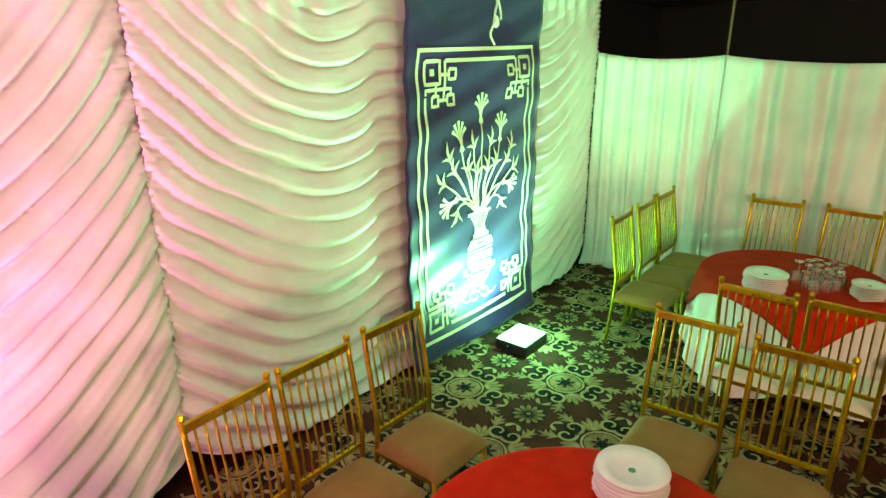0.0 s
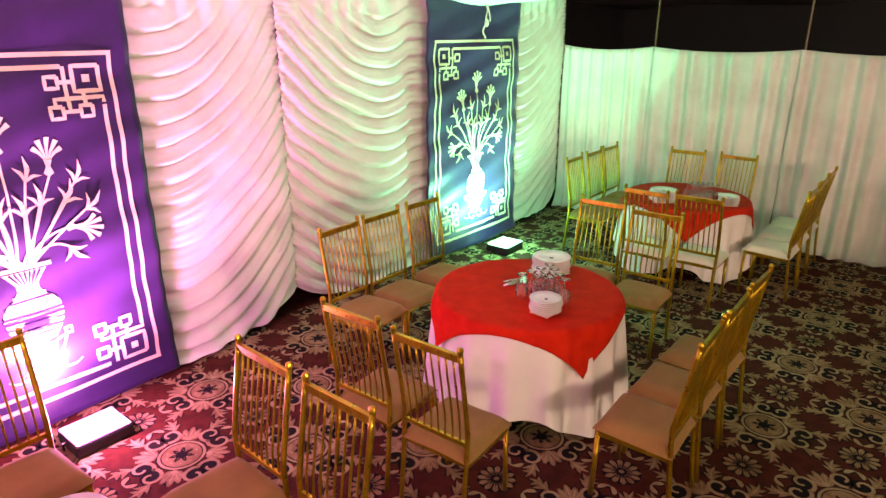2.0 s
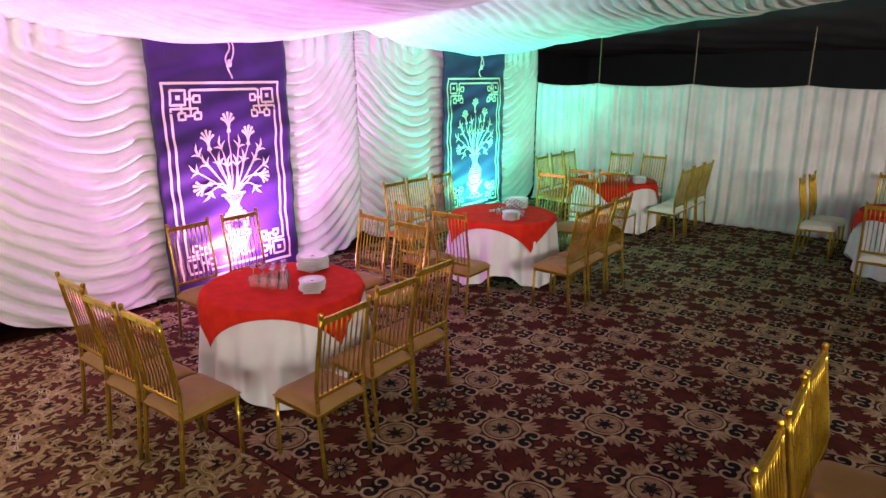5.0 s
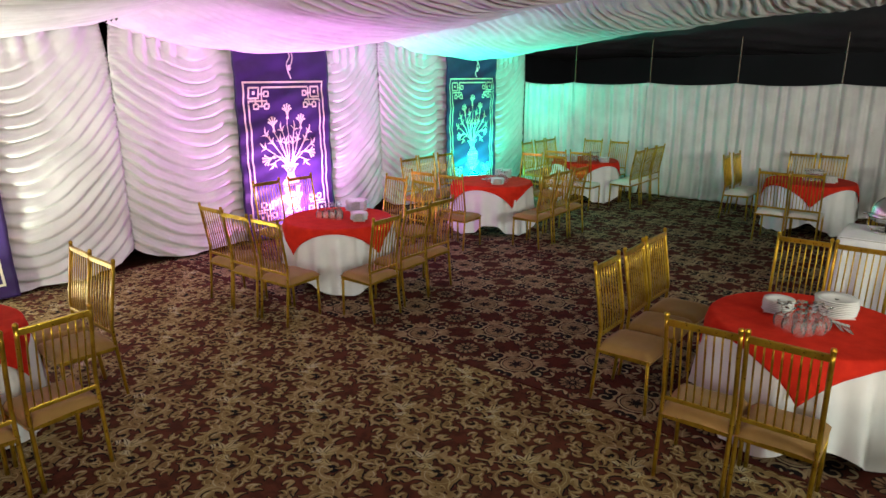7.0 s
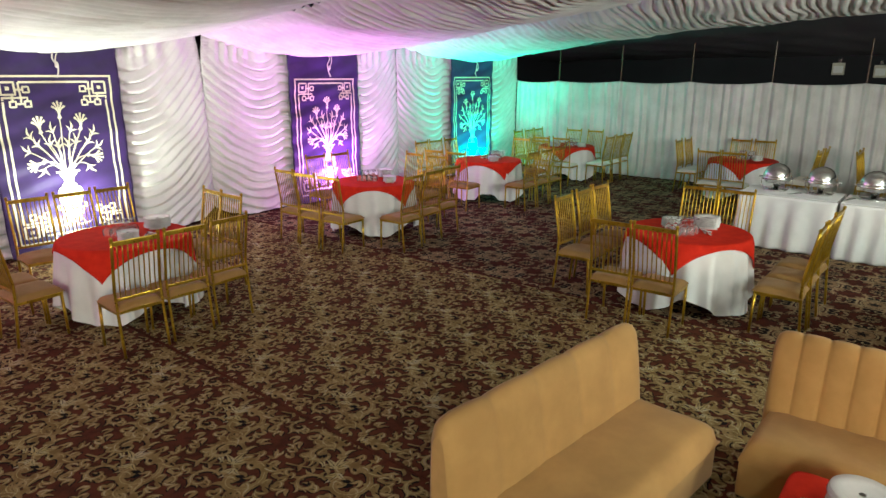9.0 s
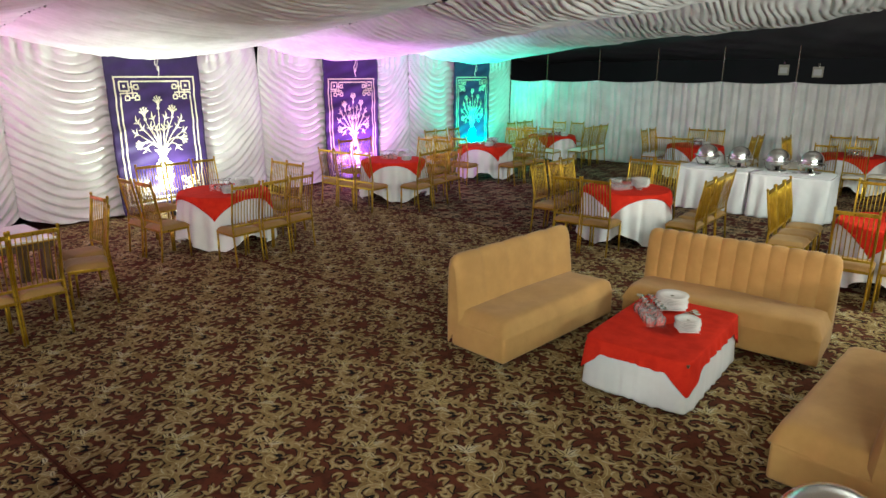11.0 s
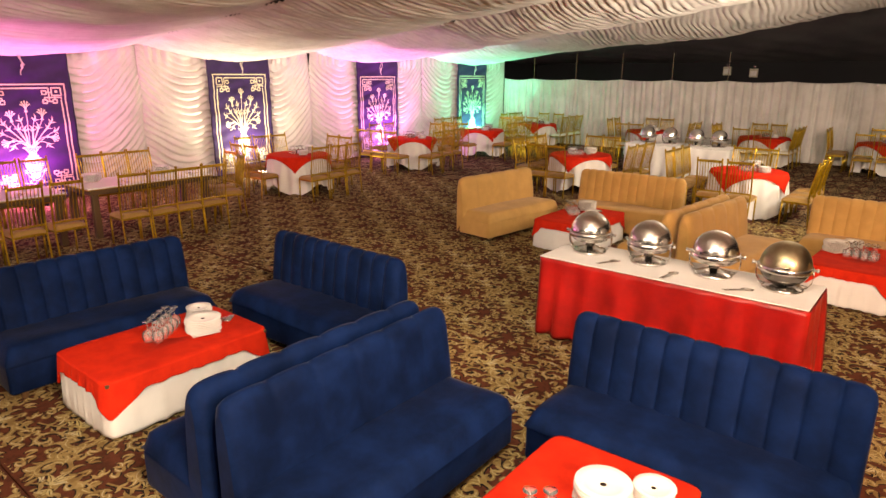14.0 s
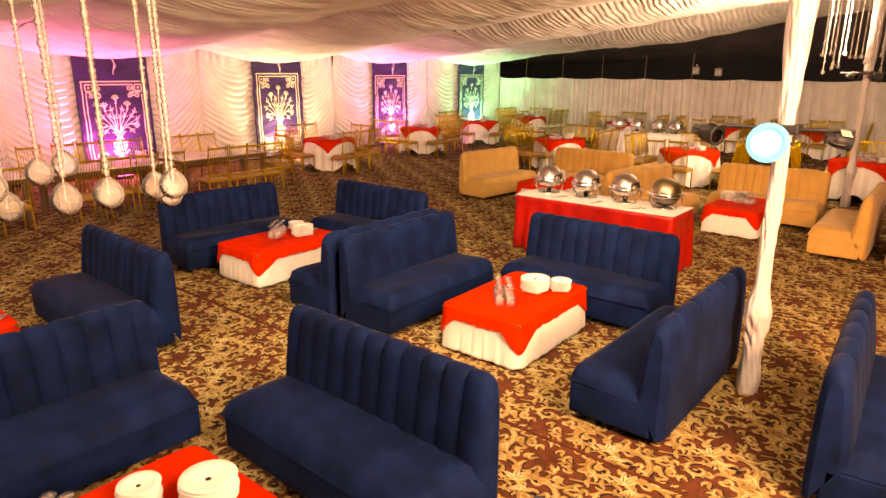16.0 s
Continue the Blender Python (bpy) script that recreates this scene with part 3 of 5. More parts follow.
def fence_curtain(x0, x1, seed):
    w = x1 - x0
    xs, zs = np.linspace(x0 - 0.012, x1 + 0.012, 120), np.linspace(0, 1, 34)
    X, T = np.meshgrid(xs, zs, indexing="ij")
    u = (X - (x0 + x1) / 2) / (w / 2)
    top = 2.21 - 0.045 * (1 - u ** 2)
    Z = 0.015 + (top - 0.015) * T
    g = np.random.RandomState(seed)
    f, f2 = g.uniform(6.5, 8.5), g.uniform(11, 15)
    lean = 0.05 * g.uniform(-1, 1)
    base = np.sin(2 * np.pi * f * (X + lean * (1 - T)) / w + 0.5 * ripple(3 * X, Z, seed)) + 0.4 * np.sin(2 * np.pi * f2 * X / w + Z)
    Y = FENCE + 0.030 * base * (0.6 + 0.4 * (1 - T)) + 0.02 * ripple(X, Z, seed + 1) - 0.13 * np.exp(-Z / 0.10) * (0.7 + 0.5 * ripple(4 * X, 0 * X, seed + 2))
    mid = (x0 + x1) / 2
    X = mid + (X - mid) * (1 - (0.045 if -3.6 < x0 < -3.5 or 4.6 < x0 < 4.8 else 0.0) * (1 - T) ** 1.3)
    ob = sheet("fence_curtain", np.stack([X, Y, Z], -1), FENCE_CLOTH, thick=0.004)
    return tagged(ob, "off-white pleated curtain hung along the fence line", "curtain", "fence curtains")


POSTS = [-4.72, -3.54] + [-3.54 + 1.655 * k for k in range(1, 11)]
for k, (a, b) in enumerate(zip(POSTS, POSTS[1:])):
    fence_curtain(a, b, 50 + k)


def fence_post(x):
    ob = thing("fence_post", "thin grey steel post behind the curtain fence", "post", "fence posts")
    part("pole", tube([(0, 0, 0), (0, 0, 3.0)], 0.013, 8), WOOD, ob)
    part("cap", tube([(0, 0, 3.0), (0, 0, 3.03)], [0.016, 0.008], 8), WOOD, ob)
    ob.matrix_world = pose(x, FENCE + 0.09, 0)


for x in POSTS[1:6]:
    fence_post(x)


# ---------- banners ----------
def banner_surface(y, z, yc, seed):
    """How far the cloth stands out from the wall at a place on it."""
    g = 0.010 * math.sin(9 * z + 3 * (y - yc) + seed) + 0.006 * math.sin(23 * z - 7 * (y - yc) + 2 * seed) + 0.012 * math.sin(4 * (y - yc) + seed)
    return WALL + 0.035 + g + 0.08 * math.exp(-z / 0.22)


def stroke(bm, pts, width, lift, yc, seed, step=0.03):
    """A flat ribbon along (y, z) points of the banner, lying on its cloth; width is a number or one for each end."""
    path = []
    for (a, b), (c, d) in zip(pts, pts[1:]):
        n = max(1, int(math.hypot(c - a, d - b) / step))
        path += [(a + (c - a) * k / n, b + (d - b) * k / n) for k in range(n)]
    path.append(pts[-1])
    w0, w1 = width if isinstance(width, tuple) else (width, width)
    last = None
    for i, (y, z) in enumerate(path):
        (a, b), (c, d) = path[max(i - 1, 0)], path[min(i + 1, len(path) - 1)]
        ln = math.hypot(c - a, d - b) or 1.0
        ny, nz = -(d - b) / ln, (c - a) / ln
        w = (w0 + (w1 - w0) * i / max(1, len(path) - 1)) / 2
        pair = []
        for s in (-1, 1):
            py, pz = y + s * w * ny, z + s * w * nz
            pair.append(bm.verts.new((banner_surface(yc + py, pz, yc, seed) + lift, yc + py, pz)))
        if last:
            bm.faces.new((last[0], last[1], pair[1], pair[0]))
        last = pair


def bend(p0, p1, p2, n=10):
    return [tuple((1 - t) ** 2 * a + 2 * t * (1 - t) * b + t * t * c for a, b, c in zip(p0, p1, p2)) for t in (k / n for k in range(n + 1))]


def banner(yc, top, seed):
    ob = thing("banner", "dark purple hanging banner printed with a cream flower vase", "banner", "vase banners")
    half = 0.83
    ys, zs = np.linspace(yc - half, yc + half, 40), np.linspace(0.05, 2.95, 90)
    P = [[(banner_surface(y, z, yc, seed), y, z) for z in zs] for y in ys]
    sheet("cloth", P, BANNER, ob, "dark purple satin cloth", thick=0.003)
    L = 0.006
    lo = 0.20

    def lift(z):
        """The print was drawn for a border from 0.20 to 2.25 m."""
        return lo + (z - 0.20) * (top - lo) / 2.05

    def draw(bm, pts, width, level, step=0.03):
        stroke(bm, [(y, lift(z)) for y, z in pts], width, L + level, yc, seed, step)

    bm = bmesh.new()
    w, a, hi = 0.026, 0.70, 2.25
    for s in (-1, 1):
        draw(bm, [(s * a, 0.20), (s * a, hi)], w, 0.0)
        draw(bm, [(s * (a - 0.075), 0.48), (s * (a - 0.075), hi - 0.30)], w, 0.0)
    for z, e, level in ((0.20, a, 0.0006), (hi, a, 0.0006), (0.275, 0.36, 0.0), (hi - 0.07, 0.40, 0.0)):
        draw(bm, [(-e - w / 2, z), (e + w / 2, z)], w, level)
    part("border", bm, CREAM, ob, "cream double border line")
    # key-shaped knots: a large square in the corner and three small ones, tied by bars
    for sy, z0, sz in ((-1, hi - 0.07, -1), (1, hi - 0.07, -1), (-1, 0.275, 1), (1, 0.275, 1)):
        bm = bmesh.new()

        def spot(u, v):
            return (sy * (a - 0.075 - u), z0 + sz * v)

        def ring(u0, v0, u1, v1, wide, level):
            draw(bm, [spot(u0, v0), spot(u1, v0), spot(u1, v1), spot(u0, v1), spot(u0, v0)], wide, level)

        ring(0.0, 0.0, 0.155, 0.145, 0.026, 0.0010)
        draw(bm, [spot(0.055, 0.072), spot(0.100, 0.072)], 0.044, 0.0010)
        ring(0.245, 0.055, 0.315, 0.120, 0.024, 0.0014)
        ring(0.245, 0.225, 0.315, 0.290, 0.024, 0.0018)
        ring(0.075, 0.225, 0.145, 0.290, 0.024, 0.0022)
        draw(bm, [spot(0.0, 0.215), spot(0.0, 0.182), spot(0.195, 0.182), spot(0.280, 0.182), spot(0.280, 0.225)], 0.024, 0.0026)
        draw(bm, [spot(0.155, 0.088), spot(0.245, 0.088)], 0.024, 0.0030)
        draw(bm, [spot(0.205, 0.0), spot(0.205, 0.255), spot(0.245, 0.255)], 0.024, 0.0034)
        draw(bm, [spot(0.110, 0.145), spot(0.110, 0.225)], 0.024, 0.0038)
        draw(bm, [spot(0.145, 0.255), spot(0.205, 0.255)], 0.024, 0.0042)
        part("corner_knot", bm, CREAM, ob, "cream interlaced corner knot")

    # the vase: funnel neck, round body, cup and scrolled stand
    for outline in ([(0.900, 0.075), (0.925, 0.060), (0.960, 0.062), (1.000, 0.088), (1.040, 0.120)],
                    [(0.590, 0.095), (0.640, 0.128), (0.700, 0.155), (0.760, 0.165), (0.810, 0.158), (0.850, 0.130), (0.880, 0.085)],
                    [(0.450, 0.028), (0.480, 0.060), (0.520, 0.082), (0.565, 0.092)]):
        bm = bmesh.new()
        for (z0, w0), (z1, w1) in zip(outline, outline[1:]):
            draw(bm, [(0.0, z0), (0.0, z1)], (2 * w0, 2 * w1), 0.0, 0.02)
        bmesh.ops.remove_doubles(bm, verts=bm.verts, dist=0.0005)
        part("vase", bm, CREAM, ob, "cream printed piece of the vase")
    for z, half_w, wide in ((1.060, 0.150, 0.024), (0.890, 0.092, 0.014)):
        bm = bmesh.new()
        draw(bm, [(-half_w, z), (half_w, z)], wide, 0.0008)
        part("vase_rim", bm, CREAM, ob, "cream printed rim")
    bm = bmesh.new()
    for z, half_w, wide in ((0.862, 0.112, 0.012), (0.775, 0.164, 0.011), (0.748, 0.164, 0.016), (0.712, 0.158, 0.010), (0.672, 0.143, 0.014), (0.640, 0.126, 0.009), (0.612, 0.110, 0.009)):
        draw(bm, [(-half_w, z), (half_w, z)], wide, 0.003)
    for k in range(11):
        y = -0.135 + 0.027 * k
        draw(bm, [(y - 0.010, 0.838), (y, 0.806), (y + 0.010, 0.838)], 0.006, 0.0034)
    for k in range(7):
        y = -0.036 + 0.012 * k
        draw(bm, [(y, 0.925), (y * 1.25, 0.975), (y * 2.35, 1.035)], (0.003, 0.012), 0.003)
    part("vase_band", bm, BANNER, ob, "dark bands on the vase")
    for side in (-1, 1):
        bm = bmesh.new()
        draw(bm, [(side * 0.088, 0.565), (side * 0.150, 0.590), (side * 0.185, 0.585), (side * 0.185, 0.625), (side * 0.145, 0.625), (side * 0.150, 0.590)], 0.014, 0.0010, 0.02)
        draw(bm, bend((side * 0.150, 0.585), (side * 0.110, 0.470), (0.0, 0.400)), (0.014, 0.010), 0.0016)
        curl = [(side * (0.075 + (0.058 - 0.046 * t) * math.cos(5.6 * t + 3.6)), 0.405 + (0.058 - 0.046 * t) * math.sin(5.6 * t + 3.6)) for t in (i / 16 for i in range(17))]
        draw(bm, curl, (0.016, 0.010), 0.0022, 0.02)
        draw(bm, bend((side * 0.110, 0.375), (side * 0.170, 0.350), (side * 0.215, 0.395)), (0.016, 0.006), 0.0028)
        part("foot_scroll", bm, CREAM, ob, "cream curl beside the vase foot")
    # fan flowers with a waisted cup below
    heads = [((0.0, 1.800), 90), ((-0.255, 1.625), 96), ((0.245, 1.645), 84), ((-0.330, 1.190), 196), ((0.345, 1.235), -14)]
    for (hy, hz), ang in heads:
        bm = bmesh.new()

        def at(r, off):
            t = radians(ang) + off
            return (hy + r * math.cos(t), hz + r * math.sin(t))

        for k in range(-2, 3):
            draw(bm, [at(0.012, 0.30 * k), at(0.070, 0.30 * k), at(0.150 - 0.008 * k * k, 0.37 * k)], (0.006, 0.030), 0.0003 * (k + 4), 0.02)
        draw(bm, [at(0.020, 0.0), at(-0.020, 0.0)], (0.046, 0.022), 0.003, 0.01)
        draw(bm, [at(-0.020, 0.0), at(-0.060, 0.0)], (0.024, 0.056), 0.0034, 0.01)
        draw(bm, [at(-0.060, 0.0), at(-0.075, 0.0)], (0.060, 0.012), 0.0038, 0.01)
        part("flower_head", bm, CREAM, ob, "cream fan-shaped flower")
    stems = [((0.0, 1.74), (0.0, 1.4)), ((-0.252, 1.56), (-0.20, 1.32)), ((0.242, 1.58), (0.20, 1.34)), ((-0.270, 1.200), (-0.20, 1.28)), ((0.280, 1.245), (0.20, 1.30))]
    for k, (end, mid) in enumerate(stems):
        bm = bmesh.new()
        draw(bm, bend((0.020 * (k - 2) * 0.6, 1.065), (mid[0] * 0.55, mid[1] - 0.06), end), (0.017, 0.012), 0.0005 * k)
        part("stem", bm, CREAM, ob, "cream flower stem")
    # side shoots, each ending in three pointed blades
    shoots = [((0.105, 1.56), 70), ((0.375, 1.505), 62), ((0.300, 1.40), 55), ((0.405, 1.335), 28), ((0.150, 1.40), 78), ((0.270, 1.125), -60), ((0.060, 1.36), 92)]
    for k, ((ly, lz), head) in enumerate(shoots):
        for side in (-1, 1):
            bm = bmesh.new()
            path = bend((side * 0.045, 1.065), (side * ly * 0.55, max(1.22, 1.065 + 0.60 * (lz - 1.065))), (side * ly, lz))
            draw(bm, path, (0.016, 0.013), 0.0004 * (k + 1) + 0.0002 * (side + 1))
            for j, (dh, length, wide) in enumerate(((0, 0.150, 0.028), (36, 0.105, 0.021), (-40, 0.100, 0.021))):
                h0 = radians(head + dh)
                h1 = h0 + radians(30 if dh >= 0 else -34)
                q = (path[-1][0], path[-1][1])
                mid = (q[0] + side * 0.5 * length * math.cos(h0), q[1] + 0.5 * length * math.sin(h0))
                tip = (mid[0] + side * 0.5 * length * math.cos(h1), mid[1] + 0.5 * length * math.sin(h1))
                draw(bm, [q, mid], (0.012, wide), 0.0050 + 0.0003 * (k + j), 0.02)
                draw(bm, [mid, tip], (wide, 0.002), 0.0050 + 0.0003 * (k + j), 0.02)
            part("leaf_spray", bm, CREAM, ob, "cream pointed leaves")
    # loop of rope at the top
    rope = thing("hanging_rope", "knotted white rope hanging above a banner", "rope", "banner ropes")
    pts = [(0.09 + 0.01 * math.sin(5 * t), 0.028 * math.sin(2.3 * t + seed), 2.95 - 0.12 * t) for t in np.linspace(0, 5.3, 24)]
    part("strand", tube(pts, 0.009, 6), ROPE, rope)
    pts = [(0.10, 0.035 + 0.035 * math.sin(1.7 * t + seed + 1), 2.95 - 0.12 * t) for t in np.linspace(0, 3.9, 20)]
    part("strand", tube(pts, 0.008, 6), ROPE, rope)
    bm = bmesh.new()
    bmesh.ops.create_icosphere(bm, subdivisions=2, radius=0.030, matrix=Matrix.Translation((0.10, 0.01, 2.47)) @ Matrix.Diagonal((0.8, 0.8, 1.4, 1)))
    part("knot", bm, ROPE, rope)
    rope.matrix_world = pose(WALL + 0.03, yc + 0.02, 0)


for k, (yc, top) in enumerate(zip(BAYS + [-13.3], (2.29, 2.27, 2.33, 2.15, 2.24))):
    banner(yc, top, 1.7 * k + 0.4)


def flood_light(x, y, colour, power):
    ob = thing("flood_light", "glowing black-cased floodlight lying on the carpet", "floodlight", "wall floodlights")
    part("housing", box((-0.13, -0.17, 0.0), (0.15, 0.17, 0.085), 0.02), BLACK, ob)
    glow = plain("flood_glow", (0.25, 0.25, 0.25), 0.4, 0.0, colour, power)
    # lens made oversize so that its shape takes in the glare
    part("lens", box((-0.12, -0.16, 0.083), (0.14, 0.16, 0.094), 0.006), glow, ob, "glowing floodlight glass")
    part("bracket", tube([(0.0, -0.19, 0.01), (0.0, -0.19, 0.06), (0.0, -0.16, 0.06)], 0.008, 6), DARK_STEEL, ob)
    part("bracket", tube([(0.0, 0.19, 0.01), (0.0, 0.19, 0.06), (0.0, 0.16, 0.06)], 0.008, 6), DARK_STEEL, ob)
    ob.matrix_world = pose(x, y, 0.004, 0, 0, 0)


for (fx, fy), colour, power in FLOODS:
    flood_light(fx, fy, tuple(0.05 + 0.95 * c ** 1.3 for c in colour), 7.0)


# ---------- chairs ----------
def curve_y(z):
    """The back posts' lean: forward at the seat, backward at the top."""
    pts = [(0.0, 0.225), (0.20, 0.205), (0.44, 0.185), (0.58, 0.180), (0.75, 0.205), (0.92, 0.235), (1.06, 0.255)]
    for (a, b), (c, d) in zip(pts, pts[1:]):
        if z <= c:
            return b + (d - b) * (z - a) / (c - a)
    return pts[-1][1]


def chair(seat_material, label):
    ob = thing("banquet_chair", label, "chair")
    zs = [0.0, 0.12, 0.25, 0.38, 0.48, 0.58, 0.68, 0.78, 0.88, 0.97, 1.045]
    for s in (-1, 1):
        part("leg", tube([(s * 0.195, curve_y(z), z) for z in zs], 0.0135, 6), GOLD, ob, "gold back post and leg", True)
        part("leg", tube([(s * 0.195, -0.20, 0.0), (s * 0.195, -0.19, 0.41)], 0.0135, 6), GOLD, ob, "", True)
        fin = part("finial", lathe([(0, 1.075), (0.012, 1.07), (0.017, 1.058), (0.014, 1.045), (0.012, 1.03), (0, 1.03)], 8), GOLD, ob)
        fin.location = (s * 0.195, curve_y(1.05), 0)
    part("top_rail", box((-0.195, curve_y(1.02) - 0.011, 0.995), (0.195, curve_y(1.02) + 0.011, 1.035), 0.005), GOLD, ob)
    part("lower_rail", box((-0.195, curve_y(0.52) - 0.009, 0.505), (0.195, curve_y(0.52) + 0.009, 0.53), 0.004), GOLD, ob)
    for k in range(8):
        x = -0.152 + 0.0434 * k
        part("spindle", tube([(x, curve_y(z), z) for z in (0.515, 0.62, 0.72, 0.82, 0.92, 1.0)], 0.0058, 5), GOLD, ob, "", True)
    bm = bmesh.new()
    add_box(bm, (-0.205, -0.205, 0.385), (0.205, -0.18, 0.42), 0.004)
    add_box(bm, (-0.205, 0.165, 0.385), (0.205, 0.19, 0.42), 0.004)
    add_box(bm, (-0.205, -0.18, 0.385), (-0.182, 0.165, 0.42), 0.004)
    add_box(bm, (0.182, -0.18, 0.385), (0.205, 0.165, 0.42), 0.004)
    part("seat_frame", bm, GOLD, ob)
    n = 15
    P = []
    for i in range(n):
        row = []
        for j in range(n):
            a, b = 2 * i / (n - 1) - 1, 2 * j / (n - 1) - 1
            puff = (1 - a ** 6) * (1 - b ** 6)
            row.append((0.212 * a, 0.212 * b - 0.01, 0.418 + 0.055 * puff ** 0.5 + 0.004 * math.sin(3 * a + 2 * b)))
        P.append(row)
    sheet("seat", P, seat_material, ob, "padded velvet seat")
    return ob


CHAIR = chair(TAN_SEAT, "gold metal banquet chair with spindle back and tan seat")
WHITE_CHAIR = chair(CREAM_SEAT, "gold metal banquet chair with spindle back and cream seat")
used = set()


def put_chair(x, y, facing, group, model=None):
    """A chair whose top rail is over (x, y); facing is its heading in degrees from -y, counter-clockwise."""
    model = model or CHAIR
    facing += random.uniform(-3, 3)
    m = pose(x, y, 0.004, 0, 0, facing) @ pose(0, -0.255, 0)
    if model.name not in used:
        used.add(model.name)
        model.matrix_basis = m
        ob = model
    else:
        ob = copy_thing(model, m)
    ob["group"] = group


# centre, overlay turn, chair rails on the sides west, east, north, south, chair model
TABLES = [
    ((-2.50, 5.85), 20, [(-3.73, y) for y in (5.66, 6.15, 6.60)], [(-1.32, y) for y in (5.65, 6.15, 6.62)], [(-2.88, 6.93), (-2.31, 6.95)], [(-2.50, 4.68), (-2.05, 4.74)], "W"),
    ((-2.46, 2.62), -28, [(-3.83, y) for y in (2.19, 2.63, 3.13)], [(-1.15, y) for y in (2.14, 2.59, 3.06)], [(-2.64, 4.10), (-2.15, 4.04)], [(-2.68, 1.21), (-2.16, 1.20)], "T"),
    ((-2.33, -0.68), -2, [(-3.70, y) for y in (-0.68, -0.14)], [(-0.98, -1.24), (-1.07, -0.70), (-1.14, -0.22)], [(-2.65, 0.66), (-2.14, 0.64)], [(-2.75, -2.05), (-2.25, -2.09), (-1.80, -2.06)], "T"),
    ((2.58, -0.86), 8, [(1.28, y) for y in (-1.24, -0.75, -0.30)], [(3.86, y) for y in (-1.22, -0.76, -0.30)], [(2.29, 0.37), (2.72, 0.36)], [(2.25, -2.11), (2.67, -2.09)], "T"),
    ((-1.84, -4.76), 45, [(-3.18, y) for y in (-5.16, -4.70, -4.25)], [(-0.54, -5.24), (-0.56, -4.78), (-0.62, -4.30)], [(-2.08, -3.58), (-1.66, -3.60)], [(-2.16, -6.0), (-1.71, -5.98)], "T"),
    ((1.42, 5.75), 12, [(0.10, 5.85), (0.14, 6.30)], [(2.75, 5.55), (2.78, 6.05)], [(1.06, 6.92), (1.52, 6.94)], [(1.18, 4.32), (1.60, 4.34)], "W"),
    ((5.95, -1.06), -18, [(4.62, y) for y in (-1.36, -0.92, -0.46)], [(7.12, y) for y in (-1.55, -1.08, -0.62)], [(5.56, 0.10), (5.95, 0.12)], [(5.62, -2.24), (6.08, -2.20)], "T"),
    ((4.60, 5.85), 30, [(3.30, 5.70), (3.30, 6.15)], [(5.45, y) for y in (5.35, 5.85, 6.35)], [(4.20, 6.93), (4.70, 6.94)], [(4.26, 4.74), (4.79, 4.72)], "W"),
    ((7.35, 6.0), 5, [(6.05, 5.9), (6.05, 6.4)], [(8.6, 5.8), (8.6, 6.3)], [(7.1, 6.92), (7.6, 6.93)], [(6.97, 5.0), (7.46, 5.02)], "T"),
    ((9.25, -0.75), 40, [(7.98, -1.0), (7.98, -0.52)], [(10.5, -1.0), (10.5, -0.5)], [(9.0, 0.5), (9.45, 0.5)], [], "T"),
]
for k, (c, turn, west, east, north, south, model) in enumerate(TABLES):
    m = WHITE_CHAIR if model == "W" else CHAIR
    for rails, facing in ((west, 90), (east, -90), (north, 0), (south, 180)):
        for x, y in rails:
            put_chair(x, y, facing, "chairs round a dining table", CHAIR if k == 0 and facing == 90 else m)


# ---------- round tables with their cloths ----------
def round_table():
    ob = thing("round_table", "round wooden banquet table hidden under a cloth", "table", "round tables")
    part("tabletop", lathe([(0, 0.715), (0.60, 0.715), (0.615, 0.725), (0.615, 0.738), (0.60, 0.745), (0, 0.745)], 48), WOOD, ob)
    for k in range(4):
        a = math.pi / 4 + k * math.pi / 2
        part("leg", tube([(0.40 * math.cos(a), 0.40 * math.sin(a), 0.0), (0.36 * math.cos(a), 0.36 * math.sin(a), 0.72)], 0.018, 8), DARK_STEEL, ob)
    return ob


def round_cloth(seed):
    n, rows = 180, 34
    th = np.linspace(0, 2 * np.pi, n, endpoint=False)
    prof = [(0.001, 0.751), (0.25, 0.751), (0.45, 0.751), (0.58, 0.751), (0.612, 0.748), (0.624, 0.738)]
    P = []
    for r, z in prof:
        P.append(np.stack([r * np.cos(th), r * np.sin(th), 0 * th + z], -1))
    for t in np.linspace(0.03, 1, rows):
        flare = 0.626 + 0.045 * t + (0.036 * np.sin(17 * th + seed + 0.6 * np.sin(3 * th + seed)) + 0.020 * np.sin(9 * th + 2 * seed)) * t ** 0.8
        hem = 0.025 + 0.17 * (0.5 + 0.5 * np.sin(4 * th + seed)) ** 2 + 0.018 * np.sin(17 * th + seed)
        z = 0.735 + (hem - 0.735) * t
        P.append(np.stack([flare * np.cos(th), flare * np.sin(th), z], -1))
    P = np.stack(P, 1)
    return sheet("white_tablecloth", P, WHITE_CLOTH, wrap=True)


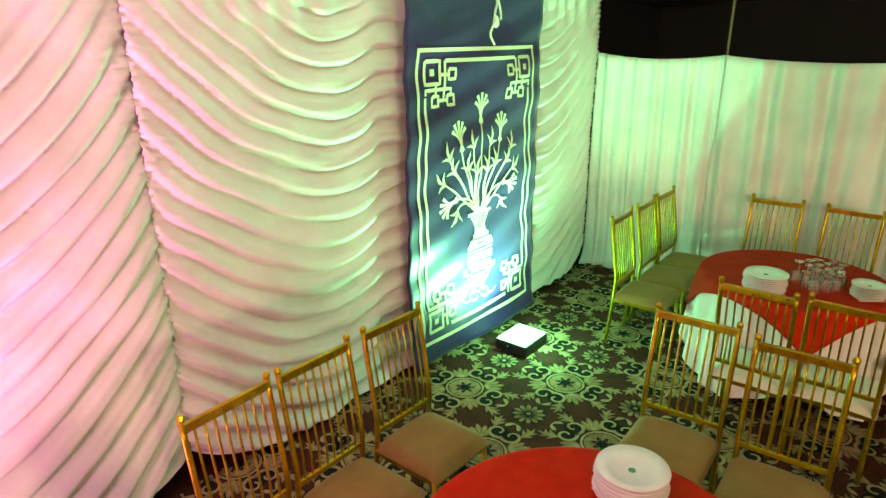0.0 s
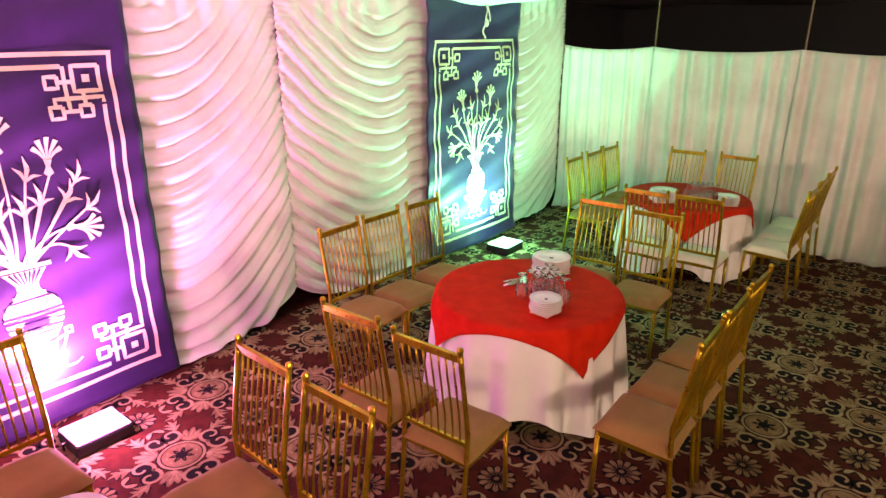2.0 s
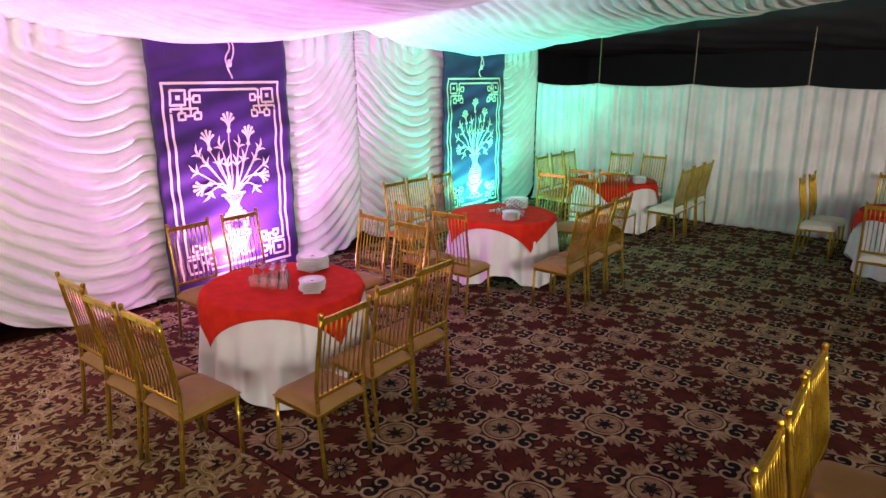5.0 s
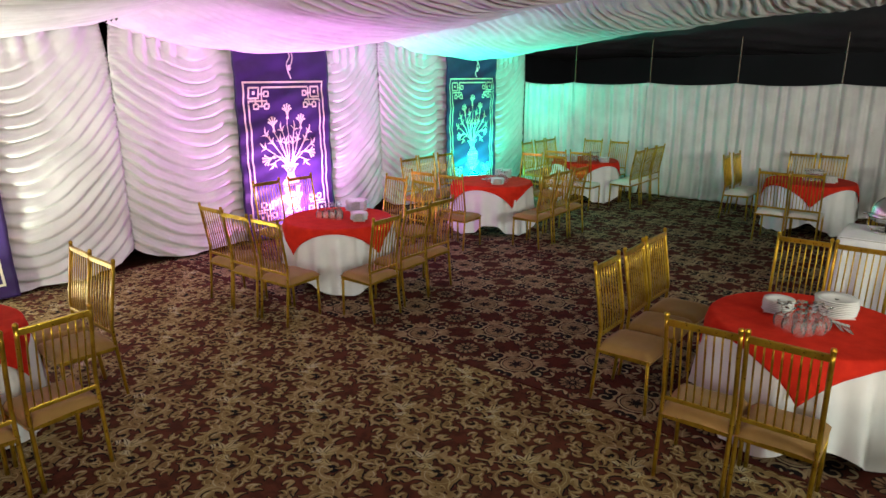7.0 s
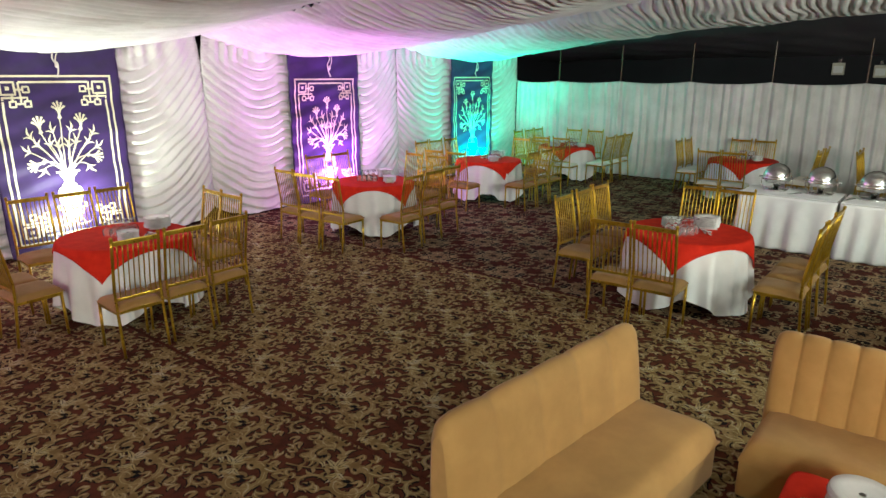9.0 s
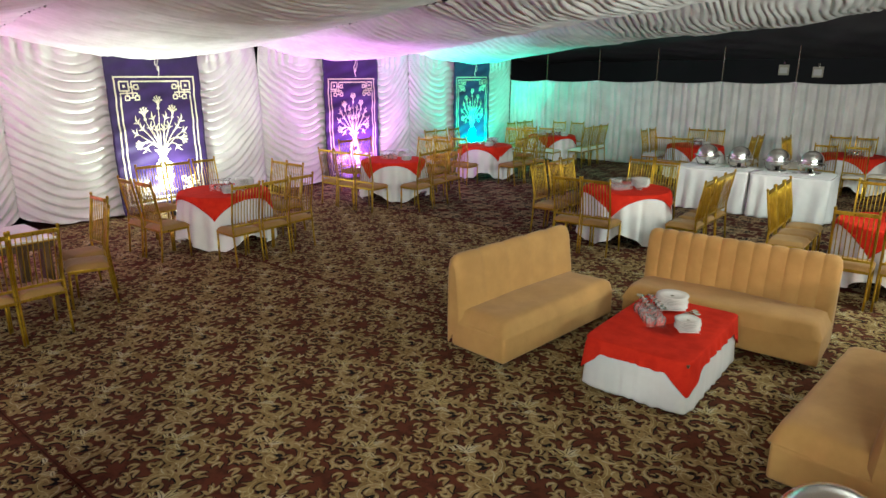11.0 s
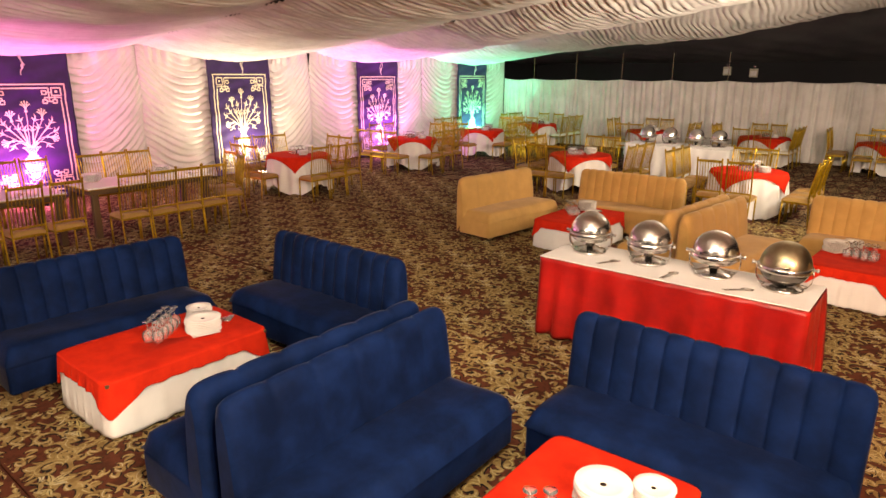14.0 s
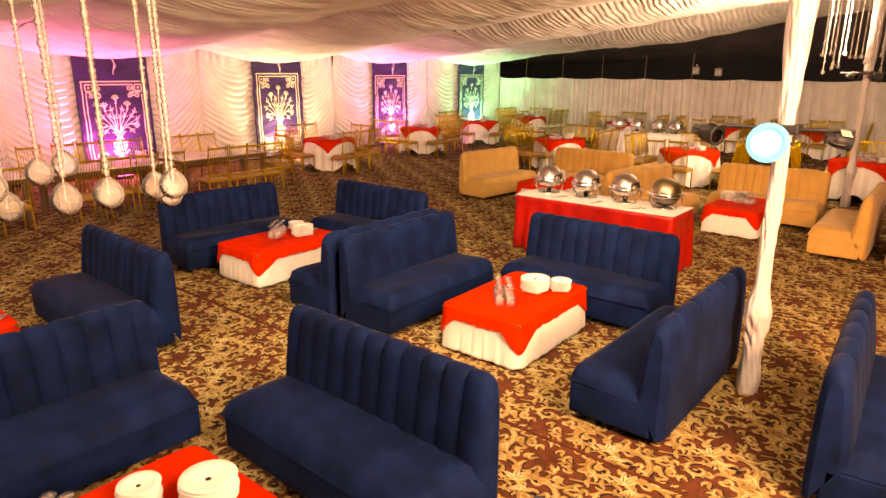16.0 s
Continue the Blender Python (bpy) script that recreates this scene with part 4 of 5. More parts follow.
def overlay_cloth(half_side, radius, seed, name="red_overlay"):
    """A square cloth laid on a round top: what reaches past the rim falls down in folds."""
    n = 70
    P = []
    for i in range(n):
        row = []
        for j in range(n):
            x, y = half_side * (2 * i / (n - 1) - 1), half_side * (2 * j / (n - 1) - 1)
            r, th = math.hypot(x, y), math.atan2(y, x)
            over = r - radius
            if over <= 0:
                row.append((x, y, 0.757 + 0.0015 * math.sin(12 * x + seed) * math.sin(9 * y)))
            else:
                bendr = 0.03
                if over < bendr * 1.57:
                    a = over / bendr
                    rr, z = radius + bendr * math.sin(a), 0.757 - bendr * (1 - math.cos(a))
                else:
                    drop = over - bendr * 1.57
                    rr = radius + bendr + 0.10 * drop + 0.05 * drop * math.sin(14 * th + seed) + 0.012 * min(1, drop / 0.05)
                    z = 0.757 - bendr - 0.98 * drop
                row.append((rr * math.cos(th), rr * math.sin(th), z))
        P.append(row)
    return sheet(name, P, RED_CLOTH, thick=0.003)


def stack_of_plates(radius, count):
    ob = thing("plate_stack", "stack of white china plates with a printed centre", "plates", "plate stacks")
    prof = [(0, 0.003), (radius * 0.55, 0.003), (radius * 0.62, 0.006), (radius * 0.97, 0.017), (radius, 0.019), (radius * 0.985, 0.022), (radius * 0.62, 0.011), (radius * 0.55, 0.008), (0, 0.008)]
    first = None
    for k in range(count):
        if first is None:
            first = part("plate", lathe(prof, 32), CHINA, ob, "", True)
            p = first
        else:
            p = new("plate", first.data)
            p.parent = ob
        p.location = (0.004 * math.sin(5 * k), 0.004 * math.cos(7 * k), 0.0125 * k)
    part("printed_mark", lathe([(0, 0.0085), (radius * 0.11, 0.0085), (radius * 0.11, 0.0092), (0, 0.0092)], 10), DARK_STEEL, ob, "small grey printed mark").location = (0, 0, 0.0125 * (count - 1))
    part("napkin", box((-radius * 0.78, -radius * 0.66, 0.0), (radius * 0.78, radius * 0.66, 0.003)), NAPKIN, ob, "pale pink paper napkin").rotation_euler = (0, 0, 0.6)
    return ob


def goblet():
    ob = thing("goblet", "clear stemmed glass standing upside down", "glass", "upturned glasses")
    prof = [(0.034, 0.0), (0.042, 0.03), (0.044, 0.055), (0.036, 0.078), (0.012, 0.092), (0.005, 0.100), (0.004, 0.145), (0.008, 0.152), (0.034, 0.157), (0.034, 0.160), (0, 0.161)]
    part("bowl", lathe(prof, 18), GLASS, ob, "", True)
    return ob


def fork_set():
    ob = thing("cutlery", "small pile of steel spoons and forks", "cutlery", "cutlery piles")
    for k in range(5):
        bm = bmesh.new()
        add_box(bm, (-0.09, -0.004, 0.0), (0.05, 0.004, 0.003))
        bmesh.ops.create_uvsphere(bm, u_segments=10, v_segments=6, radius=0.02, matrix=Matrix.Translation((0.07, 0, 0.003)) @ Matrix.Diagonal((1.5, 0.9, 0.22, 1)))
        p = part("spoon", bm, STEEL, ob, "", True)
        p.location, p.rotation_euler = (0.010 * k - 0.02, 0.016 * k - 0.03, 0.002 + 0.0015 * k), (0, 0, 0.10 * (k % 3) - 0.1)
    return ob


def placer(model):
    """Puts the model itself the first time and copies of it afterwards."""
    state = []

    def put(x, y, z, turn=0.0, tilt=0.0, group=""):
        m = pose(x, y, z, tilt, 0, turn)
        if not state:
            model.matrix_basis = m
            state.append(1)
            ob = model
        else:
            ob = copy_thing(model, m)
        if group:
            ob["group"] = group
        return ob

    return put


put_table = placer(round_table())
put_plates = placer(stack_of_plates(0.135, 9))
put_small = placer(stack_of_plates(0.10, 7))
put_goblet = placer(goblet())
put_cutlery = placer(fork_set())
cloths = [placer(tagged(round_cloth(s), "white floor-length round tablecloth with soft folds", "tablecloth", "white tablecloths")) for s in (0.3, 2.1)]
overlays = [placer(tagged(overlay_cloth(0.665, 0.60, s), "red square overlay cloth with hanging corners", "tablecloth", "red overlay cloths")) for s in (0.2, 1.9)]


def glasses(cx, cy, z, turn, rows, step=0.084):
    """Upturned glasses set out in a triangle or block."""
    for i, count in enumerate(rows):
        for j in range(count):
            a, b = (j - (count - 1) / 2) * step, i * step * 0.9
            c, s = math.cos(radians(turn)), math.sin(radians(turn))
            put_goblet(cx + a * c - b * s + random.uniform(-.006, .006), cy + a * s + b * c + random.uniform(-.006, .006), z, random.uniform(0, 360))


# where the plates, small plates, glasses and cutlery stand on some of the tables
LAID = {
    0: ((-0.11, -0.40), (0.45, -0.13), (0.17, -0.10), (0.20, 0.20)),
    1: ((-0.04, 0.37), (0.27, -0.24), (0.11, -0.05), (-0.13, 0.04)),
    2: ((-0.13, 0.41), (0.32, 0.03), (-0.05, -0.10), (0.15, 0.16)),
    3: ((0.11, 0.24), (-0.21, 0.05), (0.0, -0.20), (0.20, -0.02)),
}
for k, ((cx, cy), turn, *_) in enumerate(TABLES):
    put_table(cx, cy, 0.004)
    cloths[k % 2](cx, cy, 0.004, 40 * k)
    overlays[k % 2](cx, cy, 0.004, turn + 45)
    top = 0.768
    (ax, ay), (bx, by), (gx, gy), (sx, sy) = LAID.get(k, ((-0.04, 0.38), (0.27, -0.08), (0.02, -0.06), (0.22, 0.16)))
    put_plates(cx + ax, cy + ay, top, 30 * k)
    put_small(cx + bx, cy + by, top, 50 * k)
    put_cutlery(cx + sx, cy + sy, top, 40 + 25 * k)
    c, s = math.cos(radians(-40)), math.sin(radians(-40))
    glasses(cx + gx + 0.11 * s, cy + gy - 0.11 * c, top, -40, (1, 2, 3, 4) if k % 3 else (3, 3, 3, 2))


# ---------- sofas ----------
def sofa(name, length, material, label, channels, flute):
    """A low armless sofa facing -y, back to +y, centred on its footprint."""
    ob = thing(name, label, "sofa")
    h = length / 2
    part("base", box((-h, -0.36, 0.06), (h, 0.24, 0.30), 0.03, 3), material, ob, "", True)
    n, k = 40, 17
    P = []
    for i in range(n):
        a = 2 * i / (n - 1) - 1
        end = max(0.0, 1 - abs(a) ** 24)
        row = []
        for j in range(k):
            b = 2 * j / (k - 1) - 1
            puff = (end ** 0.5) * (1 - abs(b) ** 8) ** 0.5
            row.append((h * 1.0 * a, -0.08 + 0.30 * b, 0.30 + 0.125 * puff + 0.005 * math.sin(4 * a + 3 * b)))
        P.append(row)
    sheet("seat", P, material, ob, "smooth upholstered seat")
    prof = [(0.10, 0.30), (0.115, 0.40), (0.130, 0.52), (0.150, 0.64), (0.170, 0.76), (0.190, 0.835), (0.220, 0.872), (0.255, 0.875), (0.290, 0.850),
            (0.310, 0.79), (0.318, 0.68), (0.322, 0.54), (0.325, 0.38), (0.325, 0.20), (0.322, 0.07)]
    n = 16 * channels + 1 if flute else 60
    P = []
    for i in range(n):
        a = 2 * i / (n - 1) - 1
        end = max(0.0, 1 - abs(a) ** 22) ** 0.5
        row = []
        for j, (y, z) in enumerate(prof):
            front = 1.0 if j <= 5 else max(0.0, 1 - (j - 5) / 3.5)
            groove = abs(math.sin(math.pi * channels * (a + 1) / 2)) ** 0.45 if flute else 0.5 + 0.5 * math.sin(5 * a + 0.3 * j)
            y2 = y - front * (flute or 0.006) * groove
            z2 = z + (0.016 * groove if 4 <= j <= 8 and flute else 0.0)
            mid_y = 0.22
            row.append((h * a, mid_y + (y2 - mid_y) * (0.55 + 0.45 * end), z2 - (1 - end) * 0.07 * max(0.0, (z - 0.60) / 0.27)))
        P.append(row)
    back = sheet("backrest", P, material, ob, "padded backrest with upright channels" if flute else "smooth padded backrest")
    for s in (-1, 1):
        cap = bmesh.new()
        vs = [cap.verts.new(P[0 if s < 0 else -1][j]) for j in range(len(prof))]
        cap.faces.new(vs)
        part("end_panel", cap, material, ob)
        for y in (-0.30, 0.26):
            part("foot", tube([(s * (h - 0.10), y, 0.0), (s * (h - 0.10), y, 0.065)], [0.022, 0.028], 8), WOOD, ob)
    return ob


put_blue = placer(sofa("sofa", 1.68, BLUE_VELVET, "navy blue velvet armless sofa with channelled backrest", 11, 0.026))
put_tan = placer(sofa("sofa", 1.70, TAN_VELVET, "tan velvet armless sofa with channelled backrest", 12, 0.020))
put_plain_tan = placer(sofa("sofa", 1.70, TAN_VELVET, "tan velvet armless sofa with smooth backrest", 5, 0.008))
put_plain_blue = placer(sofa("sofa", 1.70, BLUE_VELVET, "navy blue velvet armless sofa with smooth backrest", 6, 0.008))
G = "blue sofas round low tables"
for x, y in ((7.84, -9.70), (4.51, -9.59), (8.14, -13.26), (4.66, -13.18)):
    put_blue(x, y, 0.004, random.uniform(-2, 2), group=G)
put_blue(3.34, -10.95, 0.004, 88, group=G)
put_plain_blue(6.50, -10.80, 0.004, 91, group=G)
put_plain_blue(5.80, -10.82, 0.004, -90, group=G)
put_plain_blue(9.15, -10.95, 0.004, -91, group=G)
put_blue(6.68, -14.46, 0.004, 89, group=G)
put_plain_blue(10.55, -10.95, 0.004, 92, group=G)
put_plain_blue(9.42, -14.52, 0.004, -90, group=G)
G = "tan sofas round low tables"
put_tan(4.86, -3.80, 0.004, 0, group=G)
put_tan(8.24, -3.98, 0.004, -2, group=G)
put_plain_tan(3.42, -4.86, 0.004, 84, group=G)
put_plain_tan(6.19, -5.20, 0.004, -96, group=G)
put_plain_tan(6.87, -5.26, 0.004, 84, group=G)
put_plain_tan(9.60, -5.15, 0.004, -90, group=G)
put_plain_tan(10.45, -5.2, 0.004, 90, group=G)


# ---------- low tables ----------
def low_table():
    ob = thing("low_table", "low wooden table hidden under a white cloth", "table", "low tables")
    part("tabletop", box((-0.40, -0.62, 0.385), (0.40, 0.62, 0.41), 0.004), WOOD, ob)
    for sx in (-1, 1):
        for sy in (-1, 1):
            part("leg", box((sx * 0.36 - 0.02, sy * 0.57 - 0.02, 0.0), (sx * 0.36 + 0.02, sy * 0.57 + 0.02, 0.386), 0.003), WOOD, ob)
    return ob


def draped_box(name, material, hx, hy, top, drop, flare, wave, seed, ragged=0.0, corner=0.0):
    """A cloth over an oblong top: flat above, falling in folds at the sides; corner is the extra fall at the corners."""
    n, rows = 224, 16
    P = []
    base = []
    for k in range(n):
        a = 2 * math.pi * (k + 0.5) / n
        c, s = math.cos(a), math.sin(a)
        q = (abs(c) ** 14 + abs(s) ** 14) ** (-1 / 14)
        base.append((c * q, s * q, a))
    for k, (c, s, a) in enumerate(base):
        row = []
        near = max(0.0, min(abs(c), abs(s)) - 0.58) / 0.37
        for f in (0.001, 0.4, 0.8, 0.97, 1.0):
            row.append((hx * c * f, hy * s * f, top - (0.004 if f == 1.0 else 0.0)))
        reach = drop * (1 + corner * near) + ragged * math.sin(9 * a + seed) * 0.5 + ragged * 0.4 * math.sin(31 * a + 2 * seed)
        length = (hx * abs(s) + hy * abs(c))
        for t in np.linspace(0.06, 1, rows):
            out = flare * t + wave * t * (math.sin(26 * a + seed + math.sin(3 * a)) + 0.6 * math.sin(47 * a + 2 * seed))
            row.append((hx * c + out * c, hy * s + out * s, top - 0.006 - reach * t))
        P.append(row)
    return sheet(name, P, material, wrap=True, thick=0.003)


put_low = placer(low_table())
low_white = placer(tagged(draped_box("white_tablecloth", WHITE_CLOTH, 0.405, 0.63, 0.414, 0.385, 0.015, 0.0035, 0.4, 0.01), "white tablecloth hanging to the carpet", "tablecloth", "low table cloths"))
low_red = [placer(tagged(draped_box("red_overlay", RED_CLOTH, 0.412, 0.637, 0.420, 0.095, 0.02, 0.005, s, 0.006, 1.7), "red overlay cloth with hanging corners", "tablecloth", "low table cloths")) for s in (0.2, 2.6)]
LOW = [(4.70, -4.90, 0), (8.12, -4.88, -3), (4.34, -10.93, 0), (7.70, -10.80, 1), (8.05, -14.62, 0), (4.55, -14.60, 0)]
LOW_LAID = [((-0.10, 0.40), (0.18, -0.02), (-0.14, 0.02)), ((-0.26, 0.13), (-0.12, 0.40), (0.0, 0.09)), ((0.10, 0.26), (-0.20, 0.40), (-0.11, 0.04)),
            ((0.06, 0.20), (0.24, 0.36), (-0.02, -0.20)), ((0.10, 0.42), (-0.14, 0.20), (-0.14, -0.22)), ((0.06, 0.28), (0.20, 0.46), (-0.06, -0.02))]
for k, (x, y, turn) in enumerate(LOW):
    put_low(x, y, 0.004, turn)
    low_white(x, y, 0.004, turn + 180 * (k % 2))
    low_red[k % 2](x, y, 0.004, turn)
    (ax, ay), (bx, by), (gx, gy) = LOW_LAID[k]
    put_plates(x + ax, y + ay, 0.432, 20 * k)
    put_small(x + bx, y + by, 0.432, 60 * k)
    put_cutlery(x + 0.5 * (ax + bx) + 0.05, y + 0.5 * (ay + by) + 0.14, 0.432, 70)
    if k == 1:
        glasses(x + gx, y + gy - 0.16, 0.430, -8, (4, 4, 3))
    else:
        glasses(x + gx + 0.09, y + gy - 0.12, 0.430, 38, (2, 2, 2, 2, 2))


# ---------- buffets ----------
def strap(points, width):
    """A flat metal band through (x, z) points, its width along y."""
    bm = bmesh.new()
    last = None
    for i, (x, z) in enumerate(points):
        (a, b), (c, d) = points[max(i - 1, 0)], points[min(i + 1, len(points) - 1)]
        ln = math.hypot(c - a, d - b)
        nx, nz = -(d - b) / ln * 0.002, (c - a) / ln * 0.002
        ring = [bm.verts.new(p) for p in ((x + nx, -width / 2, z + nz), (x + nx, width / 2, z + nz), (x - nx, width / 2, z - nz), (x - nx, -width / 2, z - nz))]
        if last:
            for k in range(4):
                bm.faces.new((last[k], last[(k + 1) % 4], ring[(k + 1) % 4], ring[k]))
        else:
            bm.faces.new(ring)
        last = ring
    bm.faces.new(last[::-1])
    bmesh.ops.recalc_face_normals(bm, faces=bm.faces)
    return bm


def chafer(open_lid):
    ob = thing("chafing_dish", "round polished steel roll-top chafing dish" if not open_lid else "round steel chafing dish with a dark pan and dull lid", "chafing dish", "chafing dishes")
    part("base_plate", lathe([(0, 0.0), (0.140, 0.0), (0.150, 0.005), (0.150, 0.020), (0.142, 0.026), (0.10, 0.028), (0.096, 0.032), (0.06, 0.032), (0.056, 0.028), (0, 0.028)], 40), STEEL, ob, "", True)
    part("burner", lathe([(0, 0.028), (0.030, 0.028), (0.030, 0.060), (0.042, 0.066), (0.042, 0.078), (0.030, 0.084), (0, 0.085)], 18), DARK_STEEL, ob, "dark fuel burner", True)
    R, zc = 0.182, 0.185
    for s in (-1, 1):
        pts = [(s * 0.125, 0.024), (s * 0.165, 0.040), (s * 0.190, 0.080), (s * 0.197, 0.130), (s * 0.194, zc + 0.012)]
        part("side_band", strap(pts, 0.045), STEEL, ob, "", True)
        part("hinge_knob", tube([(s * 0.19, 0, zc), (s * 0.212, 0, zc), (s * 0.214, 0, zc), (s * 0.232, 0, zc)], [0.012, 0.009, 0.016, 0.014], 12), STEEL, ob, "", True)
        part("cross_rod", tube([(s * 0.16, 0.05 * s, 0.035), (0.0, 0.0, 0.075), (s * 0.17, -0.05 * s, 0.150)], 0.004, 6), STEEL, ob, "", True)
    lip = [(R - 0.006, zc - 0.028), (R + 0.008, zc - 0.028), (R + 0.011, zc - 0.020), (R + 0.011, zc + 0.010), (R + 0.006, zc + 0.016), (R - 0.006, zc + 0.016)]
    part("rim_ring", lathe(lip, 48), STEEL, ob, "", True)
    dome = [(R * math.sin(radians(t)), zc + 0.010 + 1.02 * R * math.cos(radians(t))) for t in range(0, 91, 5)]
    if open_lid:
        part("lid", lathe(dome, 48), OLIVE_STEEL, ob, "dull brown-gold steel lid", True)
        part("pan", lathe([(R * 0.985 * math.sin(radians(t)), zc - 0.84 * R * math.cos(radians(t))) for t in range(0, 91, 6)], 48), DARK_STEEL, ob, "dark glossy round pan", True)
    else:
        part("lid", lathe(dome, 48), STEEL, ob, "polished domed lid", True)
        part("pan", lathe([(0, zc - 0.072), (0.13, zc - 0.072), (0.15, zc - 0.062), (0.165, zc - 0.02), (R - 0.004, zc - 0.016)], 48), STEEL, ob, "", True)
    part("handle", tube([(0.045, -R - 0.002, zc + 0.035), (0.045, -R - 0.028, zc + 0.032), (-0.045, -R - 0.028, zc + 0.032), (-0.045, -R - 0.002, zc + 0.035)], 0.006, 8), STEEL, ob, "", True)
    return ob


def full_size(ob):
    for child in ob.children:
        child.data.transform(Matrix.Scale(1.02, 4))
    return ob


put_chafer = placer(full_size(chafer(False)))
put_open = placer(full_size(chafer(True)))


def ladle():
    ob = thing("serving_spoon", "steel serving spoon lying on a folded napkin", "spoon", "serving spoons")
    bm = bmesh.new()
    add_box(bm, (-0.10, -0.009, 0.004), (0.05, 0.009, 0.010), 0.002)
    bmesh.ops.create_uvsphere(bm, u_segments=14, v_segments=8, radius=0.035, matrix=Matrix.Translation((0.09, 0, 0.010)) @ Matrix.Diagonal((1.3, 0.9, 0.25, 1)))
    part("spoon", bm, STEEL, ob, "", True)
    bm = bmesh.new()
    add_box(bm, (-0.11, 0.014, 0.004), (0.05, 0.026, 0.009), 0.002)
    bmesh.ops.create_uvsphere(bm, u_segments=14, v_segments=8, radius=0.03, matrix=Matrix.Translation((0.075, 0.02, 0.010)) @ Matrix.Diagonal((1.2, 0.9, 0.25, 1)))
    part("spoon", bm, STEEL, ob, "", True)
    return ob


put_ladle = placer(ladle())


def buffet_table(x0, x1, y0, y1):
    cx, cy, hx, hy = (x0 + x1) / 2, (y0 + y1) / 2, (x1 - x0) / 2, (y1 - y0) / 2
    ob = thing("buffet_table", "long wooden buffet table hidden under cloths", "table", "buffet tables")
    part("tabletop", box((-hx + 0.01, -hy + 0.01, 0.715), (hx - 0.01, hy - 0.01, 0.745), 0.003), WOOD, ob)
    for sx in (-1, 1):
        for sy in (-1, 1):
            part("leg", tube([(sx * (hx - 0.08), sy * (hy - 0.08), 0.0), (sx * (hx - 0.08), sy * (hy - 0.08), 0.716)], 0.018, 8), DARK_STEEL, ob)
    ob.matrix_world = pose(cx, cy, 0.004)
    return cx, cy, hx, hy


def buffet(x0, x1, y0, y1, skirt_material, skirt_label):
    cx, cy, hx, hy = buffet_table(x0, x1, y0, y1)
    top = part("white_runner", box((-hx - 0.003, -hy - 0.003, 0.750), (hx + 0.003, hy + 0.003, 0.760), 0.004), WHITE_CLOTH)
    top.location = (cx, cy, 0.004)
    tagged(top, "white cloth covering a buffet table top", "tablecloth", "buffet cloths")
    P = []
    per = 2 * (2 * hx + 2 * hy)
    n = int(per / 2 / 0.02)
    g = np.random.RandomState(7)
    amp = np.convolve(g.uniform(0, 1, n + 20), np.ones(7) / 7, "same")[:n]
    for k in range(n):
        d = (k + 0.5) / n * (4 * hx + 4 * hy)
        if d < 2 * hx:
            px, py, nx, ny = -hx + d, -hy, 0, -1
        elif d < 2 * hx + 2 * hy:
            px, py, nx, ny = hx, -hy + d - 2 * hx, 1, 0
        elif d < 4 * hx + 2 * hy:
            px, py, nx, ny = hx - (d - 2 * hx - 2 * hy), hy, 0, 1
        else:
            px, py, nx, ny = -hx, hy - (d - 4 * hx - 2 * hy), -1, 0
        row = []
        for t in np.linspace(0, 1, 20):
            out = 0.012 + 0.02 * t + (0.075 * amp[k] * math.sin(d * 24 + 2 * math.sin(d * 3) + t) + 0.014 * math.sin(d * 9)) * t ** 0.7
            row.append((px + nx * out, py + ny * out, 0.748 - 0.735 * t))
        P.append(row)
    ob = sheet("table_skirt", P, skirt_material, wrap=True, thick=0.003)
    ob.location = (cx, cy, 0.004)
    tagged(ob, skirt_label, "table skirt", "buffet skirts")


buffet(5.93, 8.14, -8.11, -7.42, RED_SATIN, "glossy red satin skirt hanging round a buffet table")
for x, turn in ((6.22, 8), (6.79, -6), (7.35, 4)):
    put_chafer(x, -7.70, 0.764, turn)
put_open(7.88, -7.72, 0.764, 5)
for x, y, turn in ((6.52, -7.95, 62), (7.08, -7.98, 80), (7.62, -8.0, 40)):
    put_ladle(x, y, 0.766, turn)
buffet(2.34, 3.55, 1.95, 2.72, WHITE_CLOTH, "white skirt hanging round a buffet table")
buffet(3.60, 4.80, 1.92, 2.70, WHITE_CLOTH, "white skirt hanging round a buffet table")
for x, turn in ((2.72, 3), (3.28, -7), (3.90, 5), (4.42, 0)):
    put_chafer(x, 2.40, 0.764, turn)
for x, y, turn in ((3.0, 2.2, 60), (3.66, 2.2, 75), (4.16, 2.2, 50)):
    put_ladle(x, y, 0.766, turn)


# ---------- long dining tables by the wall ----------
def long_table():
    ob = thing("dining_table", "long dark wooden dining table with a pale glass top", "table", "long dining tables")
    part("tabletop", box((-0.45, -0.98, 0.735), (0.45, 0.98, 0.755), 0.004), CHINA, ob, "pale glossy glass top")
    part("apron", box((-0.44, -0.96, 0.65), (0.44, 0.96, 0.733), 0.006), WOOD, ob)
    part("edge_trim", box((-0.456, -0.986, 0.722), (0.456, 0.986, 0.736), 0.003), GOLD, ob, "gold edge trim")
    for sx in (-1, 1):
        for sy in (-1, 1):
            part("leg", box((sx * 0.38 - 0.045, sy * 0.88 - 0.045, 0.0), (sx * 0.38 + 0.045, sy * 0.88 + 0.045, 0.652), 0.01), WOOD, ob)
    return ob


